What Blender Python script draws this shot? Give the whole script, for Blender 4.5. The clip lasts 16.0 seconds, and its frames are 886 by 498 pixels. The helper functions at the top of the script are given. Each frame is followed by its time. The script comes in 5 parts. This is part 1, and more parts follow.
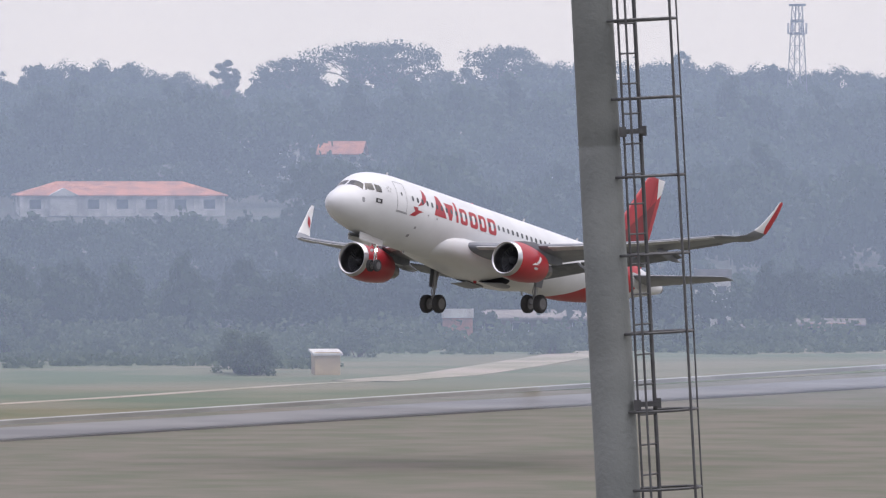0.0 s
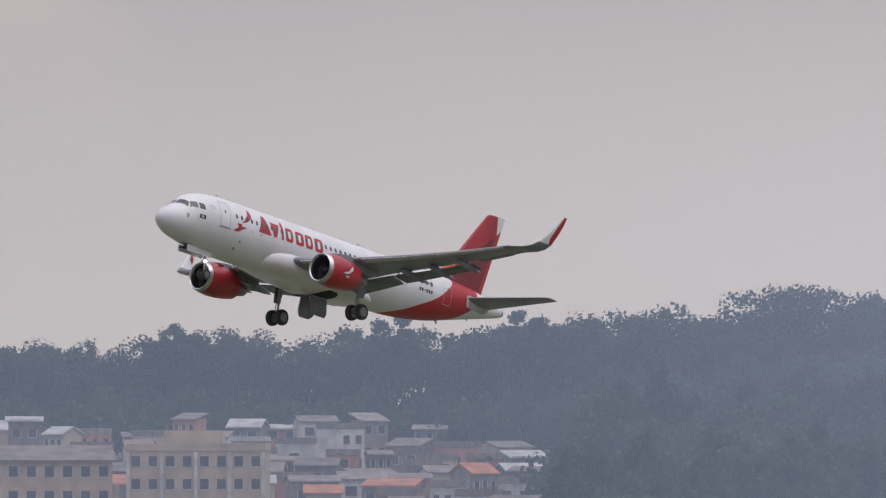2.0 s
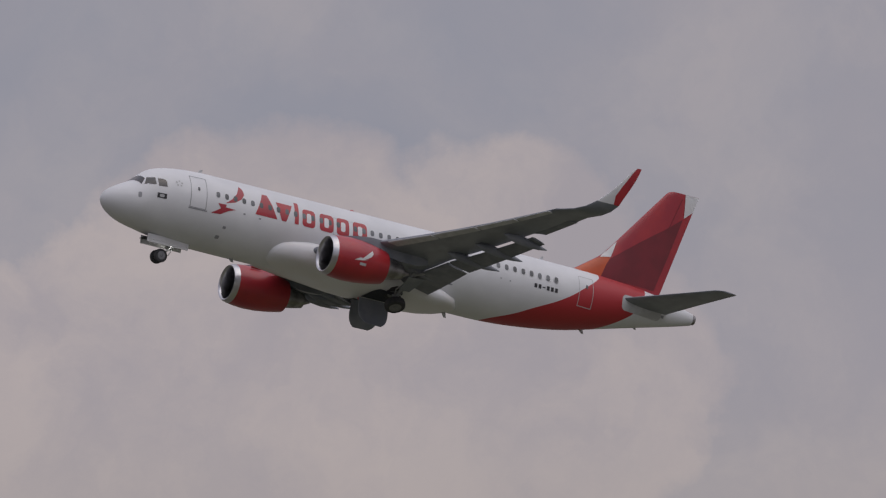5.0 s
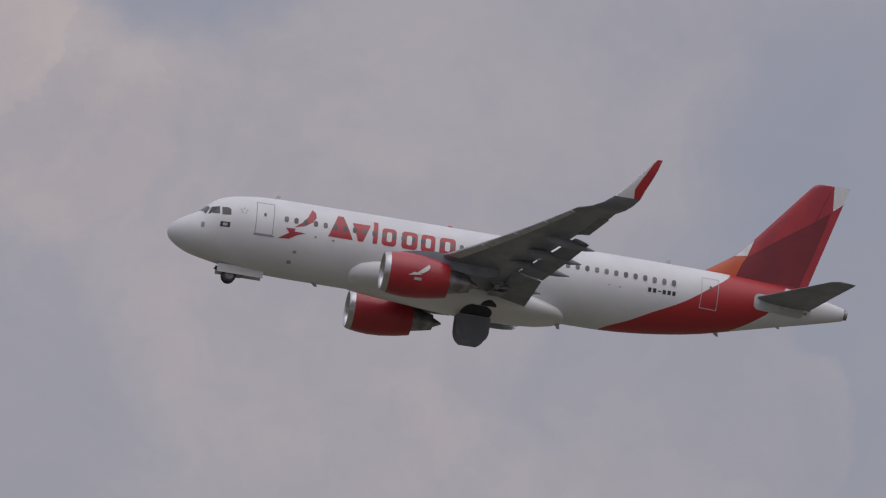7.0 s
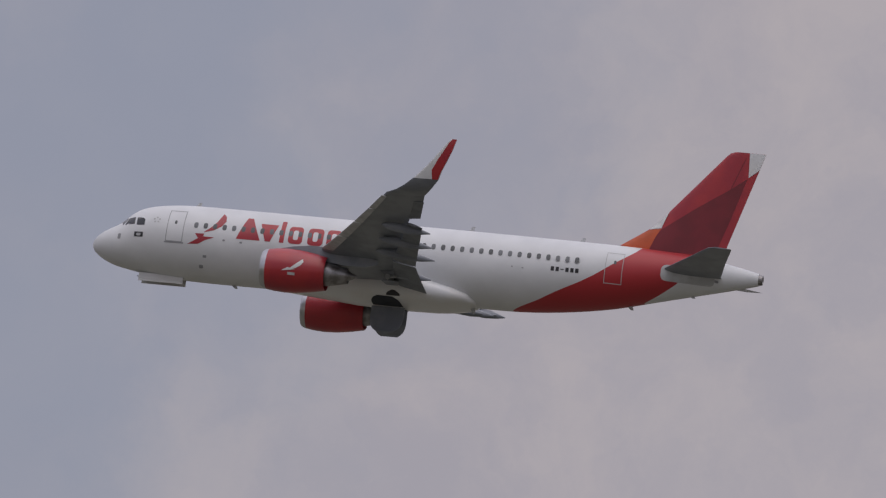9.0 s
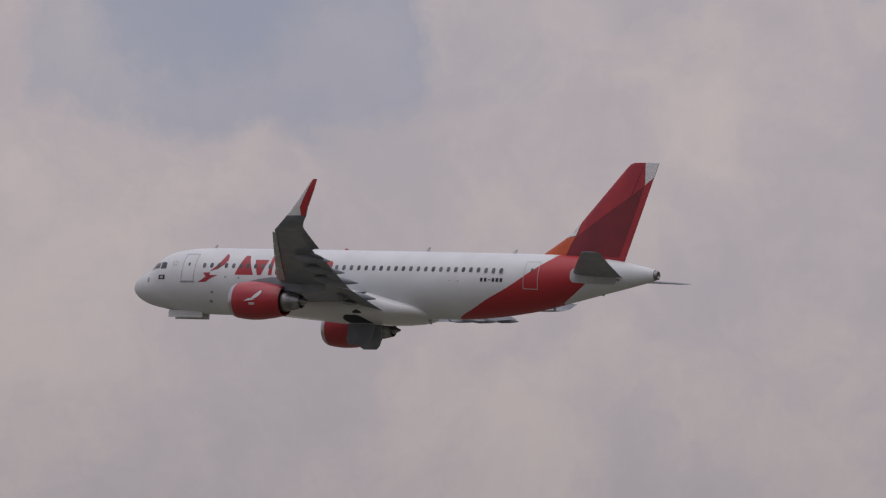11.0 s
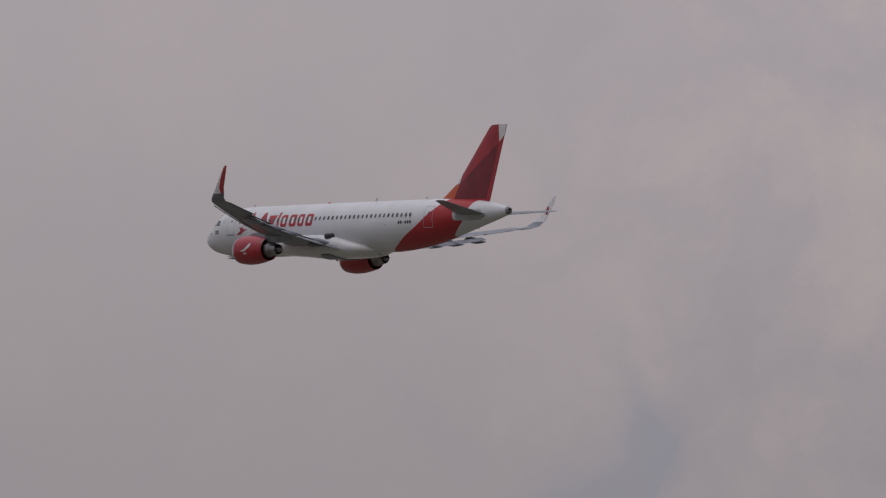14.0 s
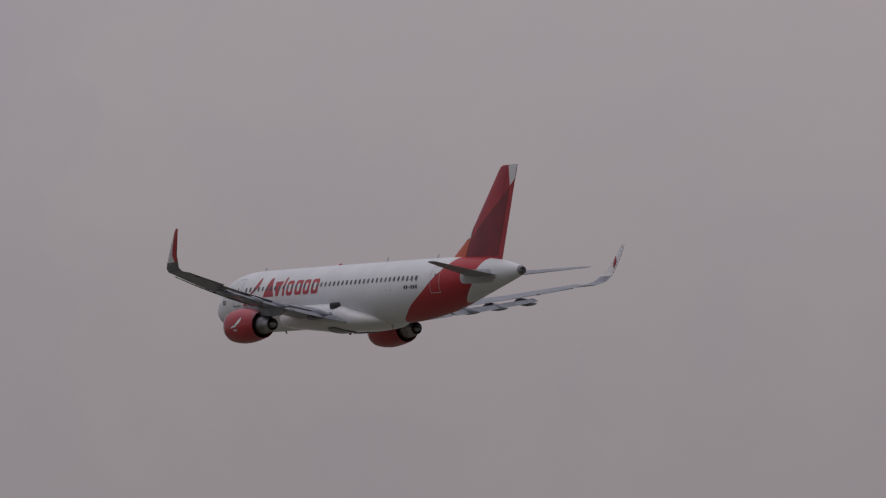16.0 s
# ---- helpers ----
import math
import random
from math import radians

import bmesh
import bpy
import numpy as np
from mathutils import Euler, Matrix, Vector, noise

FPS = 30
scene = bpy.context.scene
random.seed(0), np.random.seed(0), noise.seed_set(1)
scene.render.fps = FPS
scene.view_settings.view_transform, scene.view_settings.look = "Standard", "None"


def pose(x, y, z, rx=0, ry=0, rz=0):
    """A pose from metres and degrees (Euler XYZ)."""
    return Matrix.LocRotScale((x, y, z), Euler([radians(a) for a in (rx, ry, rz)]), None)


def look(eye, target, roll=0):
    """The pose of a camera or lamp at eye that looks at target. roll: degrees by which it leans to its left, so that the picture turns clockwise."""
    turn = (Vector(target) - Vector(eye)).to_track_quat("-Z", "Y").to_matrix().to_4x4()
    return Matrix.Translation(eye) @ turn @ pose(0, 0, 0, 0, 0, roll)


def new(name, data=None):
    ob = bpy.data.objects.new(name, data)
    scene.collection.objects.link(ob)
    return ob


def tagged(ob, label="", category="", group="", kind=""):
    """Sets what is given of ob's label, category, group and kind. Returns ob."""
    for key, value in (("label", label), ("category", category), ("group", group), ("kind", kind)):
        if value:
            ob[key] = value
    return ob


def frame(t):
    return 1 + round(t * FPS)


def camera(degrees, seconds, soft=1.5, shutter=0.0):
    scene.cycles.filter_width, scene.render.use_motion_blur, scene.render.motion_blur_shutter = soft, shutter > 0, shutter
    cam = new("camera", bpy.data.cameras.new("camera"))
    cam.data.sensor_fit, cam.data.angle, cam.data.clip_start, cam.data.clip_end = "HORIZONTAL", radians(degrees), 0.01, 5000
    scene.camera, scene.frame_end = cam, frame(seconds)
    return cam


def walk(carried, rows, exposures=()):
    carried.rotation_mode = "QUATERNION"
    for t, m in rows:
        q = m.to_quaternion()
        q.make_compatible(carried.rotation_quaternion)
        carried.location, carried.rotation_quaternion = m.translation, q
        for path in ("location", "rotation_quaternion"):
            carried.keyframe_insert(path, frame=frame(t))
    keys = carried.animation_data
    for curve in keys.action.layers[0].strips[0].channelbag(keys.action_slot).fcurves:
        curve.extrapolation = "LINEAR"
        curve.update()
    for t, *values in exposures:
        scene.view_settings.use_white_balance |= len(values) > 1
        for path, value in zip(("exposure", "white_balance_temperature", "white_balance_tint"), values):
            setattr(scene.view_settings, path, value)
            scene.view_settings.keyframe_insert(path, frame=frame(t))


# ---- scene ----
EYE = (0.0, 0.0, 20.0)
cam = camera(6.0, 16.0, soft=1.25)
# seconds, pan, tilt (degrees)
CAMERA_ROWS = [
    (0, -59.871, -0.715),
    (0.5, -57.259, -0.386),
    (1, -54.126, 0.258),
    (1.5, -51.828, 0.794),
    (2, -49.415, 1.120),
    (2.5, -46.451, 1.491),
    (3, -43.632, 2.118),
    (3.2, -42.439, 2.404),
    (3.5, -40.489, 2.839),
    (3.8, -38.366, 3.311),
    (4.1, -36.117, 3.809),
    (4.4, -33.789, 4.323),
    (4.7, -31.430, 4.844),
    (5, -29.087, 5.362),
    (5.3, -26.806, 5.866),
    (5.5, -24.822, 6.165),
    (6, -19.520, 7.023),
    (6.5, -14.923, 8.086),
    (7, -9.775, 9.146),
    (7.5, -4.808, 9.962),
    (8, -0.142, 10.758),
    (8.2, 1.894, 11.012),
    (8.5, 5.019, 11.316),
    (8.8, 8.161, 11.605),
    (9.1, 11.296, 11.874),
    (9.4, 14.404, 12.118),
    (9.7, 17.461, 12.329),
    (10, 20.446, 12.503),
    (10.3, 23.337, 12.633),
    (10.5, 24.844, 12.610),
    (11, 29.200, 12.986),
    (11.5, 33.181, 13.076),
    (12, 36.865, 12.994),
    (12.5, 40.361, 12.888),
    (13, 43.417, 12.600),
    (13.5, 45.860, 12.293),
    (14, 48.454, 12.113),
    (14.5, 50.349, 11.906),
    (15, 52.994, 12.132),
    (15.5, 55.082, 11.953),
    (16, 56.561, 11.946),
]

EXPOSURES = [(0, 1.06), (0.5, 1.02), (1.0, 0.92), (1.5, 0.66), (2.0, 0.54), (2.5, 0.33), (3.2, 0.12), (5.3, -0.02), (6.5, -0.01), (7.0, 0.06), (7.5, 0.03), (8.2, 0.12), (10.3, 0.12), (11.0, 0.02), (11.5, -0.06), (12.5, 0.04), (13.0, -0.08), (13.5, -0.13), (14.5, -0.18), (16, -0.30)]
walk(cam, [(t, pose(*EYE, 90 + tilt, 0, pan)) for t, pan, tilt in CAMERA_ROWS], EXPOSURES)


def bearing(az, dist, z=0.0):
    """A place at az degrees clockwise from north (+y), dist metres from the eye."""
    return Vector((dist * math.sin(radians(az)), dist * math.cos(radians(az)), z))


# ---- sky and sun ----
SUN_EL, SUN_AZ = 66.0, 150.0
world = bpy.data.worlds.new("world")
scene.world = world
world.use_nodes = True
wt = world.node_tree
wt.nodes.clear()


def wnode(kind, operation=None):
    n = wt.nodes.new(kind)
    if operation:
        n.operation = operation
    return n


def wlink(a, b):
    wt.links.new(a, b)


def wmath(op, a, b=None, c=None):
    n = wnode("ShaderNodeMath", operation=op)
    for i, v in enumerate((a, b, c)):
        if v is None:
            continue
        if isinstance(v, (int, float)):
            n.inputs[i].default_value = v
        else:
            wlink(v, n.inputs[i])
    return n.outputs[0]


def wmix(fac, a, b):
    n = wnode("ShaderNodeMix")
    n.data_type = "RGBA"
    for s, v in ((n.inputs[0], fac), (n.inputs[6], a), (n.inputs[7], b)):
        if isinstance(v, (int, float)):
            s.default_value = v
        elif isinstance(v, tuple):
            s.default_value = (*v, 1)
        else:
            wlink(v, s)
    return n.outputs[2]


def wrange(v, a, b, c=0.0, d=1.0):
    n = wnode("ShaderNodeMapRange")
    n.interpolation_type = "SMOOTHSTEP"
    wlink(v, n.inputs[0])
    for i, x in enumerate((a, b, c, d)):
        n.inputs[1 + i].default_value = x
    return n.outputs[0]


coord = wnode("ShaderNodeTexCoord").outputs["Generated"]
split = wnode("ShaderNodeSeparateXYZ")
wlink(coord, split.inputs[0])
up = split.outputs[2]
warp = wnode("ShaderNodeTexNoise")
wlink(coord, warp.inputs["Vector"])
warp.inputs["Scale"].default_value, warp.inputs["Detail"].default_value, warp.inputs["Roughness"].default_value = 30.0, 7.0, 0.60
shift = wnode("ShaderNodeVectorMath", operation="MULTIPLY_ADD")
wlink(warp.outputs["Color"], shift.inputs[0])
shift.inputs[1].default_value = (0.034, 0.034, 0.030)
bias = wnode("ShaderNodeVectorMath", operation="ADD")
wlink(coord, bias.inputs[0])
bias.inputs[1].default_value = (-0.017, -0.017, -0.015)
wlink(bias.outputs[0], shift.inputs[2])
curl = shift.outputs[0]
# cumulus heads: azimuth, elevation, radius (degrees), strength
HEADS = [(22.0, 3.8, 1.7, 0.85), (24.5, 4.2, 1.25, 0.85), (25.2, 4.0, 1.1, 0.8), (26.4, 4.1, 1.3, 0.85), (27.7, 4.6, 1.6, 0.85), (29.4, 4.6, 1.6, 0.8), (18.0, 6.0, 0.8, 0.8), (7.2, 10.0, 0.9, 0.7), (6.5, 10.6, 0.75, 0.85), (5.6, 10.9, 0.7, 0.7), (11.6, 7.9, 1.0, 0.34),
         (-2.9, 11.8, 1.7, 0.64), (-5.0, 11.6, 1.8, 0.68), (-1.2, 12.2, 1.2, 0.5), (0.4, 11.0, 1.3, 0.5), (-26.7, 13.0, 2.2, 0.9), (-24.8, 11.3, 1.6, 0.9), (-23.3, 10.9, 1.4, 0.9), (-22.2, 10.6, 1.3, 0.85), (-21.2, 11.3, 1.3, 0.9), (-23.0, 9.5, 2.5, 0.85), (-19.5, 10.5, 2.0, 0.8),
         (-29.0, 12.2, 2.1, 0.9), (-30.8, 12.1, 1.9, 0.9), (-28.0, 14.5, 1.5, 0.8), (-33.4, 13.8, 1.6, 0.9), (-31.8, 12.3, 1.9, 0.9), (-35.2, 14.2, 1.2, 0.72), (-34.0, 12.6, 1.0, 0.7), (-38.3, 11.9, 1.35, 1.0), (-37.0, 11.4, 1.1, 0.95), (-39.1, 12.4, 1.0, 1.0),
         (-40.6, 12.1, 1.2, 0.95), (-41.9, 12.9, 1.0, 1.0), (-42.6, 12.4, 1.3, 0.95), (-44.1, 13.3, 1.5, 1.0), (-45.6, 12.6, 2.2, 0.9), (-47.5, 14.5, 2.4, 0.85), (-50.0, 12.5, 3.2, 0.85), (-56.0, 12.0, 3.6, 0.8), (-40.5, 13.7, 0.5, 0.6), (-43.2, 10.7, 1.5, 0.9), (-41.2, 10.6, 1.3, 0.9), (-45.2, 10.2, 1.8, 0.85), (-39.3, 10.4, 1.4, 0.9), (-36.6, 14.4, 0.9, 0.45)]
cover = None
for az, el, rad, strength in HEADS:
    v = bearing(az, math.cos(radians(el)), math.sin(radians(el)))
    dist = wnode("ShaderNodeVectorMath", operation="DISTANCE")
    wlink(curl, dist.inputs[0])
    dist.inputs[1].default_value = v
    m = wmath("MULTIPLY", wrange(dist.outputs["Value"], radians(rad * 1.08), radians(rad * 0.84)), strength)
    cover = m if cover is None else wmath("MAXIMUM", cover, m)
broad = wnode("ShaderNodeTexNoise")
wlink(curl, broad.inputs["Vector"])
broad.inputs["Scale"].default_value, broad.inputs["Detail"].default_value = 9.0, 6.0
fine = wnode("ShaderNodeTexNoise")
wlink(curl, fine.inputs["Vector"])
fine.inputs["Scale"].default_value, fine.inputs["Detail"].default_value, fine.inputs["Roughness"].default_value = 40.0, 8.0, 0.6
veil = wrange(broad.outputs["Fac"], 0.36, 0.62, 0.10, 0.62)
cover = wmath("MAXIMUM", cover, veil)
# clearer gaps between the banks: azimuth, elevation, radius, strength
for az, el, rad, strength in ((8.1, 11.6, 1.2, 0.75), (4.2, 8.3, 1.5, 0.5), (6.8, 8.2, 1.2, 0.4), (-22.5, 13.7, 1.35, 0.8), (-38.0, 14.5, 1.1, 0.75), (-40.8, 14.7, 1.1, 0.8), (-30.9, 15.0, 0.9, 0.65), (-35.7, 12.1, 0.55, 0.6)):
    v = bearing(az, math.cos(radians(el)), math.sin(radians(el)))
    dist = wnode("ShaderNodeVectorMath", operation="DISTANCE")
    wlink(curl, dist.inputs[0])
    dist.inputs[1].default_value = v
    cover = wmath("MULTIPLY", cover, wrange(dist.outputs["Value"], radians(rad * 1.15), radians(rad * 0.7), 1.0, 1.0 - strength))
sky = wnode("ShaderNodeTexSky")
sky.sky_type, sky.sun_disc, sky.sun_elevation, sky.sun_rotation = "NISHITA", False, radians(SUN_EL), radians(SUN_AZ)
sky.dust_density, sky.air_density = 4.0, 1.2
blue = wnode("ShaderNodeVectorMath", operation="SCALE")
wlink(sky.outputs[0], blue.inputs[0])
blue.inputs["Scale"].default_value = 0.10
gap = wmix(0.85, blue.outputs[0], (0.248, 0.260, 0.332))
bank = wmix(wrange(fine.outputs["Fac"], 0.35, 0.70), (0.376, 0.336, 0.358), (0.470, 0.406, 0.398))
even = wnode("ShaderNodeVectorMath", operation="DISTANCE")
wlink(coord, even.inputs[0])
even.inputs[1].default_value = bearing(-54, math.cos(radians(12)), math.sin(radians(12)))
even = wrange(even.outputs["Value"], radians(9.0), radians(4.5), 0.0, 0.75)
deck = wmix(even, wmix(cover, gap, bank), (0.388, 0.351, 0.368))
# pale haze towards the horizon, a brighter deck overhead
pale = wmix(wrange(broad.outputs["Fac"], 0.38, 0.62), (0.413, 0.364, 0.326), (0.457, 0.397, 0.350))
east = wnode("ShaderNodeVectorMath", operation="DISTANCE")
wlink(coord, east.inputs[0])
east.inputs[1].default_value = bearing(62, 1.0)
west = wnode("ShaderNodeVectorMath", operation="DISTANCE")
wlink(coord, west.inputs[0])
west.inputs[1].default_value = bearing(-46, math.cos(radians(12)), math.sin(radians(12)))
# dimmer away from the bright east, and under the western deck
dim = wnode("ShaderNodeVectorMath", operation="SCALE")
wlink(pale, dim.inputs[0])
wlink(wrange(east.outputs["Value"], radians(8), radians(19), 1.0, 0.86), dim.inputs["Scale"])
under = wmath("ADD", 1.0, wmath("MULTIPLY", wrange(west.outputs["Value"], radians(26), radians(18)), wrange(up, 0.170, 0.250, -0.13, 0.09)))
shaded = wnode("ShaderNodeVectorMath", operation="SCALE")
wlink(deck, shaded.inputs[0])
wlink(under, shaded.inputs["Scale"])
low = wmix(wrange(up, 0.012, 0.085), dim.outputs[0], shaded.outputs[0])
lift = wrange(up, 0.30, 0.95, 1.0, 2.1)
tall = wnode("ShaderNodeVectorMath", operation="SCALE")
wlink(low, tall.inputs[0])
wlink(lift, tall.inputs["Scale"])
back = wnode("ShaderNodeBackground")
wlink(tall.outputs[0], back.inputs[0])
wout = wnode("ShaderNodeOutputWorld")
wlink(back.outputs[0], wout.inputs[0])

sun_data = bpy.data.lights.new("sun", "SUN")
sun_data.energy, sun_data.angle, sun_data.color = 0.55, radians(75), (1.0, 0.96, 0.9)
sun = new("sun", sun_data)
sun.matrix_world = look(bearing(SUN_AZ, 300 * math.cos(radians(SUN_EL)), 300 * math.sin(radians(SUN_EL))), (0, 0, 0))


# ---- materials ----
def material(name, colour, rough=0.6, metal=0.0, second=None, scale=2.0, spread=(0.4, 0.6), bump=0.0, grain=30.0, coat=0.0, random_tint=0.0, emit=0.0, detail=5.0, soil=0.0):
    m = bpy.data.materials.new(name)
    m.use_nodes = True
    t = m.node_tree
    b = t.nodes["Principled BSDF"]
    b.inputs["Roughness"].default_value, b.inputs["Metallic"].default_value = rough, metal
    b.inputs["Coat Weight"].default_value, b.inputs["Coat Roughness"].default_value = coat, 0.12
    tc = t.nodes.new("ShaderNodeTexCoord")
    col = t.nodes.new("ShaderNodeMix")
    col.data_type = "RGBA"
    col.inputs[6].default_value = (*colour, 1)
    col.inputs[7].default_value = (*(second or [min(1, c * 0.82) for c in colour]), 1)
    n = t.nodes.new("ShaderNodeTexNoise")
    n.inputs["Scale"].default_value, n.inputs["Detail"].default_value = scale, detail
    t.links.new(tc.outputs["Object"], n.inputs["Vector"])
    r = t.nodes.new("ShaderNodeMapRange")
    r.inputs[1].default_value, r.inputs[2].default_value = spread
    t.links.new(n.outputs["Fac"], r.inputs[0])
    t.links.new(r.outputs[0], col.inputs[0])
    last = col.outputs[2]
    if random_tint:
        info = t.nodes.new("ShaderNodeObjectInfo")
        hs = t.nodes.new("ShaderNodeHueSaturation")
        mr = t.nodes.new("ShaderNodeMapRange")
        mr.inputs[3].default_value, mr.inputs[4].default_value = 1 - random_tint, 1 + random_tint
        t.links.new(info.outputs["Random"], mr.inputs[0])
        t.links.new(mr.outputs[0], hs.inputs["Value"])
        t.links.new(last, hs.inputs["Color"])
        last = hs.outputs[0]
    t.links.new(last, b.inputs["Base Color"])
    if bump:
        g = t.nodes.new("ShaderNodeTexNoise")
        g.inputs["Scale"].default_value, g.inputs["Detail"].default_value = grain, 4
        t.links.new(tc.outputs["Object"], g.inputs["Vector"])
        bp = t.nodes.new("ShaderNodeBump")
        bp.inputs["Strength"].default_value, bp.inputs["Distance"].default_value = bump, 0.05
        t.links.new(g.outputs["Fac"], bp.inputs["Height"])
        t.links.new(bp.outputs[0], b.inputs["Normal"])
    if emit:
        b.inputs["Emission Color"].default_value = (*colour, 1)
        b.inputs["Emission Strength"].default_value = emit
    return m


WHITE = (0.73, 0.745, 0.765)
RED = (0.42, 0.026, 0.034)
M_WHITE = material("white_paint", WHITE, 0.35, second=(0.70, 0.70, 0.70), scale=0.6, coat=0.3)
M_RED = material("red_paint", RED, 0.35, second=(0.35, 0.020, 0.034), scale=0.8, coat=0.3)
M_DARKRED = material("dark_red_paint", (0.20, 0.011, 0.020), 0.35, scale=0.8, coat=0.3)
M_ORANGE = material("orange_paint", (0.62, 0.10, 0.022), 0.35, scale=0.8, coat=0.3)
M_WING = material("wing_grey", (0.235, 0.252, 0.285), 0.42, second=(0.185, 0.20, 0.23), scale=1.1, coat=0.15)
M_FLAP = material("flap_grey", (0.19, 0.205, 0.232), 0.45, second=(0.145, 0.158, 0.18), scale=1.6)
M_METAL = material("bare_metal", (0.62, 0.62, 0.64), 0.28, 1.0, scale=2.0)
M_DARKMETAL = material("hot_metal", (0.36, 0.35, 0.36), 0.38, 0.9, second=(0.22, 0.21, 0.21), scale=3.0)
M_FAN = material("fan_dark", (0.075, 0.078, 0.085), 0.4, 0.5, scale=4.0)
M_GLASS = material("cockpit_glass", (0.012, 0.014, 0.018), 0.08, coat=0.6)
M_WINDOW = material("cabin_window", (0.13, 0.138, 0.15), 0.2, random_tint=0.4)
M_LINE = material("door_outline", (0.32, 0.33, 0.35), 0.5)
M_BLACK = material("black_marking", (0.03, 0.03, 0.035), 0.5)
M_TYRE = material("tyre_rubber", (0.035, 0.036, 0.04), 0.8, second=(0.05, 0.05, 0.052), scale=6.0)
M_HUB = material("wheel_hub", (0.22, 0.22, 0.23), 0.4, 0.6)
M_STRUT = material("gear_grey", (0.36, 0.37, 0.38), 0.45, 0.2)
# near-black colour standing in for the shade inside the open gear bays
M_BAY_SHADE = material("bay_shade_dark", (0.03, 0.035, 0.045), 0.8)
M_GREYPANEL = material("grey_panel", (0.52, 0.53, 0.54), 0.5)
M_LAMP = material("landing_lamp", (1.0, 0.97, 0.92), 0.3, emit=12.0)


def livery_material():
    """White fuselage whose tail is swept over with red."""
    m = material("fuselage_livery", WHITE, 0.45, second=(0.675, 0.69, 0.71), scale=0.5, coat=0.08)
    t = m.node_tree
    b = t.nodes["Principled BSDF"]
    base = b.inputs["Base Color"].links[0].from_socket
    tc = t.nodes.new("ShaderNodeTexCoord")
    s = t.nodes.new("ShaderNodeSeparateXYZ")
    t.links.new(tc.outputs["Object"], s.inputs[0])
    a = t.nodes.new("ShaderNodeMapRange")      # 20 to 36 m behind the nose
    a.inputs[1].default_value, a.inputs[2].default_value = -3.0, -19.0
    t.links.new(s.outputs[0], a.inputs[0])
    z = t.nodes.new("ShaderNodeMapRange")
    z.inputs[1].default_value, z.inputs[2].default_value = -2.5, 2.5
    t.links.new(s.outputs[2], z.inputs[0])

    def edge(points):
        c = t.nodes.new("ShaderNodeFloatCurve")
        cv = c.mapping.curves[0]
        pts = [((p - 20) / 16, (q + 2.5) / 5) for p, q in points]
        cv.points[0].location, cv.points[1].location = pts[0], pts[-1]
        for q in pts[1:-1]:
            cv.points.new(*q)
        c.mapping.update()
        t.links.new(a.outputs[0], c.inputs["Value"])
        return c.outputs[0]

    def less(p, q):
        n = t.nodes.new("ShaderNodeMath")
        n.operation = "LESS_THAN"
        t.links.new(p, n.inputs[0])
        t.links.new(q, n.inputs[1])
        return n.outputs[0]

    upper = less(z.outputs[0], edge([(20, -2.5), (22.4, -2.4), (24.84, -1.75), (26.46, -1.01), (28.08, -0.19), (29.35, 0.71), (30.45, 1.58), (31.2, 2.4), (36, 2.5)]))
    lower = less(edge([(20, -2.5), (29.3, -2.4), (30.45, -1.35), (31.77, -0.69), (32.41, -0.29), (32.96, 0.15), (33.6, 1.3), (34.4, 2.2), (36, 2.5)]), z.outputs[0])
    both = t.nodes.new("ShaderNodeMath")
    both.operation = "MULTIPLY"
    t.links.new(upper, both.inputs[0])
    t.links.new(lower, both.inputs[1])
    mix = t.nodes.new("ShaderNodeMix")
    mix.data_type = "RGBA"
    t.links.new(both.outputs[0], mix.inputs[0])
    t.links.new(base, mix.inputs[6])
    mix.inputs[7].default_value = (*RED, 1)
    t.links.new(mix.outputs[2], b.inputs["Base Color"])
    return m


M_LIVERY = livery_material()
M_CONCRETE = material("mast_concrete", (0.21, 0.225, 0.22), 0.85, second=(0.155, 0.168, 0.165), scale=1.2, bump=0.25, grain=18)
M_STEEL = material("galvanised_steel", (0.13, 0.135, 0.14), 0.55, 0.4, second=(0.09, 0.09, 0.095), scale=5)
M_LEAF = material("foliage", (0.046, 0.070, 0.048), 0.65, second=(0.034, 0.053, 0.042), scale=0.25, random_tint=0.3)
M_BUSH = material("bush_foliage", (0.080, 0.105, 0.052), 0.65, second=(0.055, 0.078, 0.04), scale=0.5, random_tint=0.25)
def thin_leaf(m, share=0.42):
    """Lets some light through the leaves."""
    t = m.node_tree
    b = t.nodes["Principled BSDF"]
    tr = t.nodes.new("ShaderNodeBsdfTranslucent")
    t.links.new(b.inputs["Base Color"].links[0].from_socket, tr.inputs[0])
    mix = t.nodes.new("ShaderNodeMixShader")
    mix.inputs[0].default_value = share
    t.links.new(b.outputs[0], mix.inputs[1])
    t.links.new(tr.outputs[0], mix.inputs[2])
    t.links.new(mix.outputs[0], t.nodes["Material Output"].inputs[0])
    b.inputs["Specular IOR Level"].default_value = 0.2


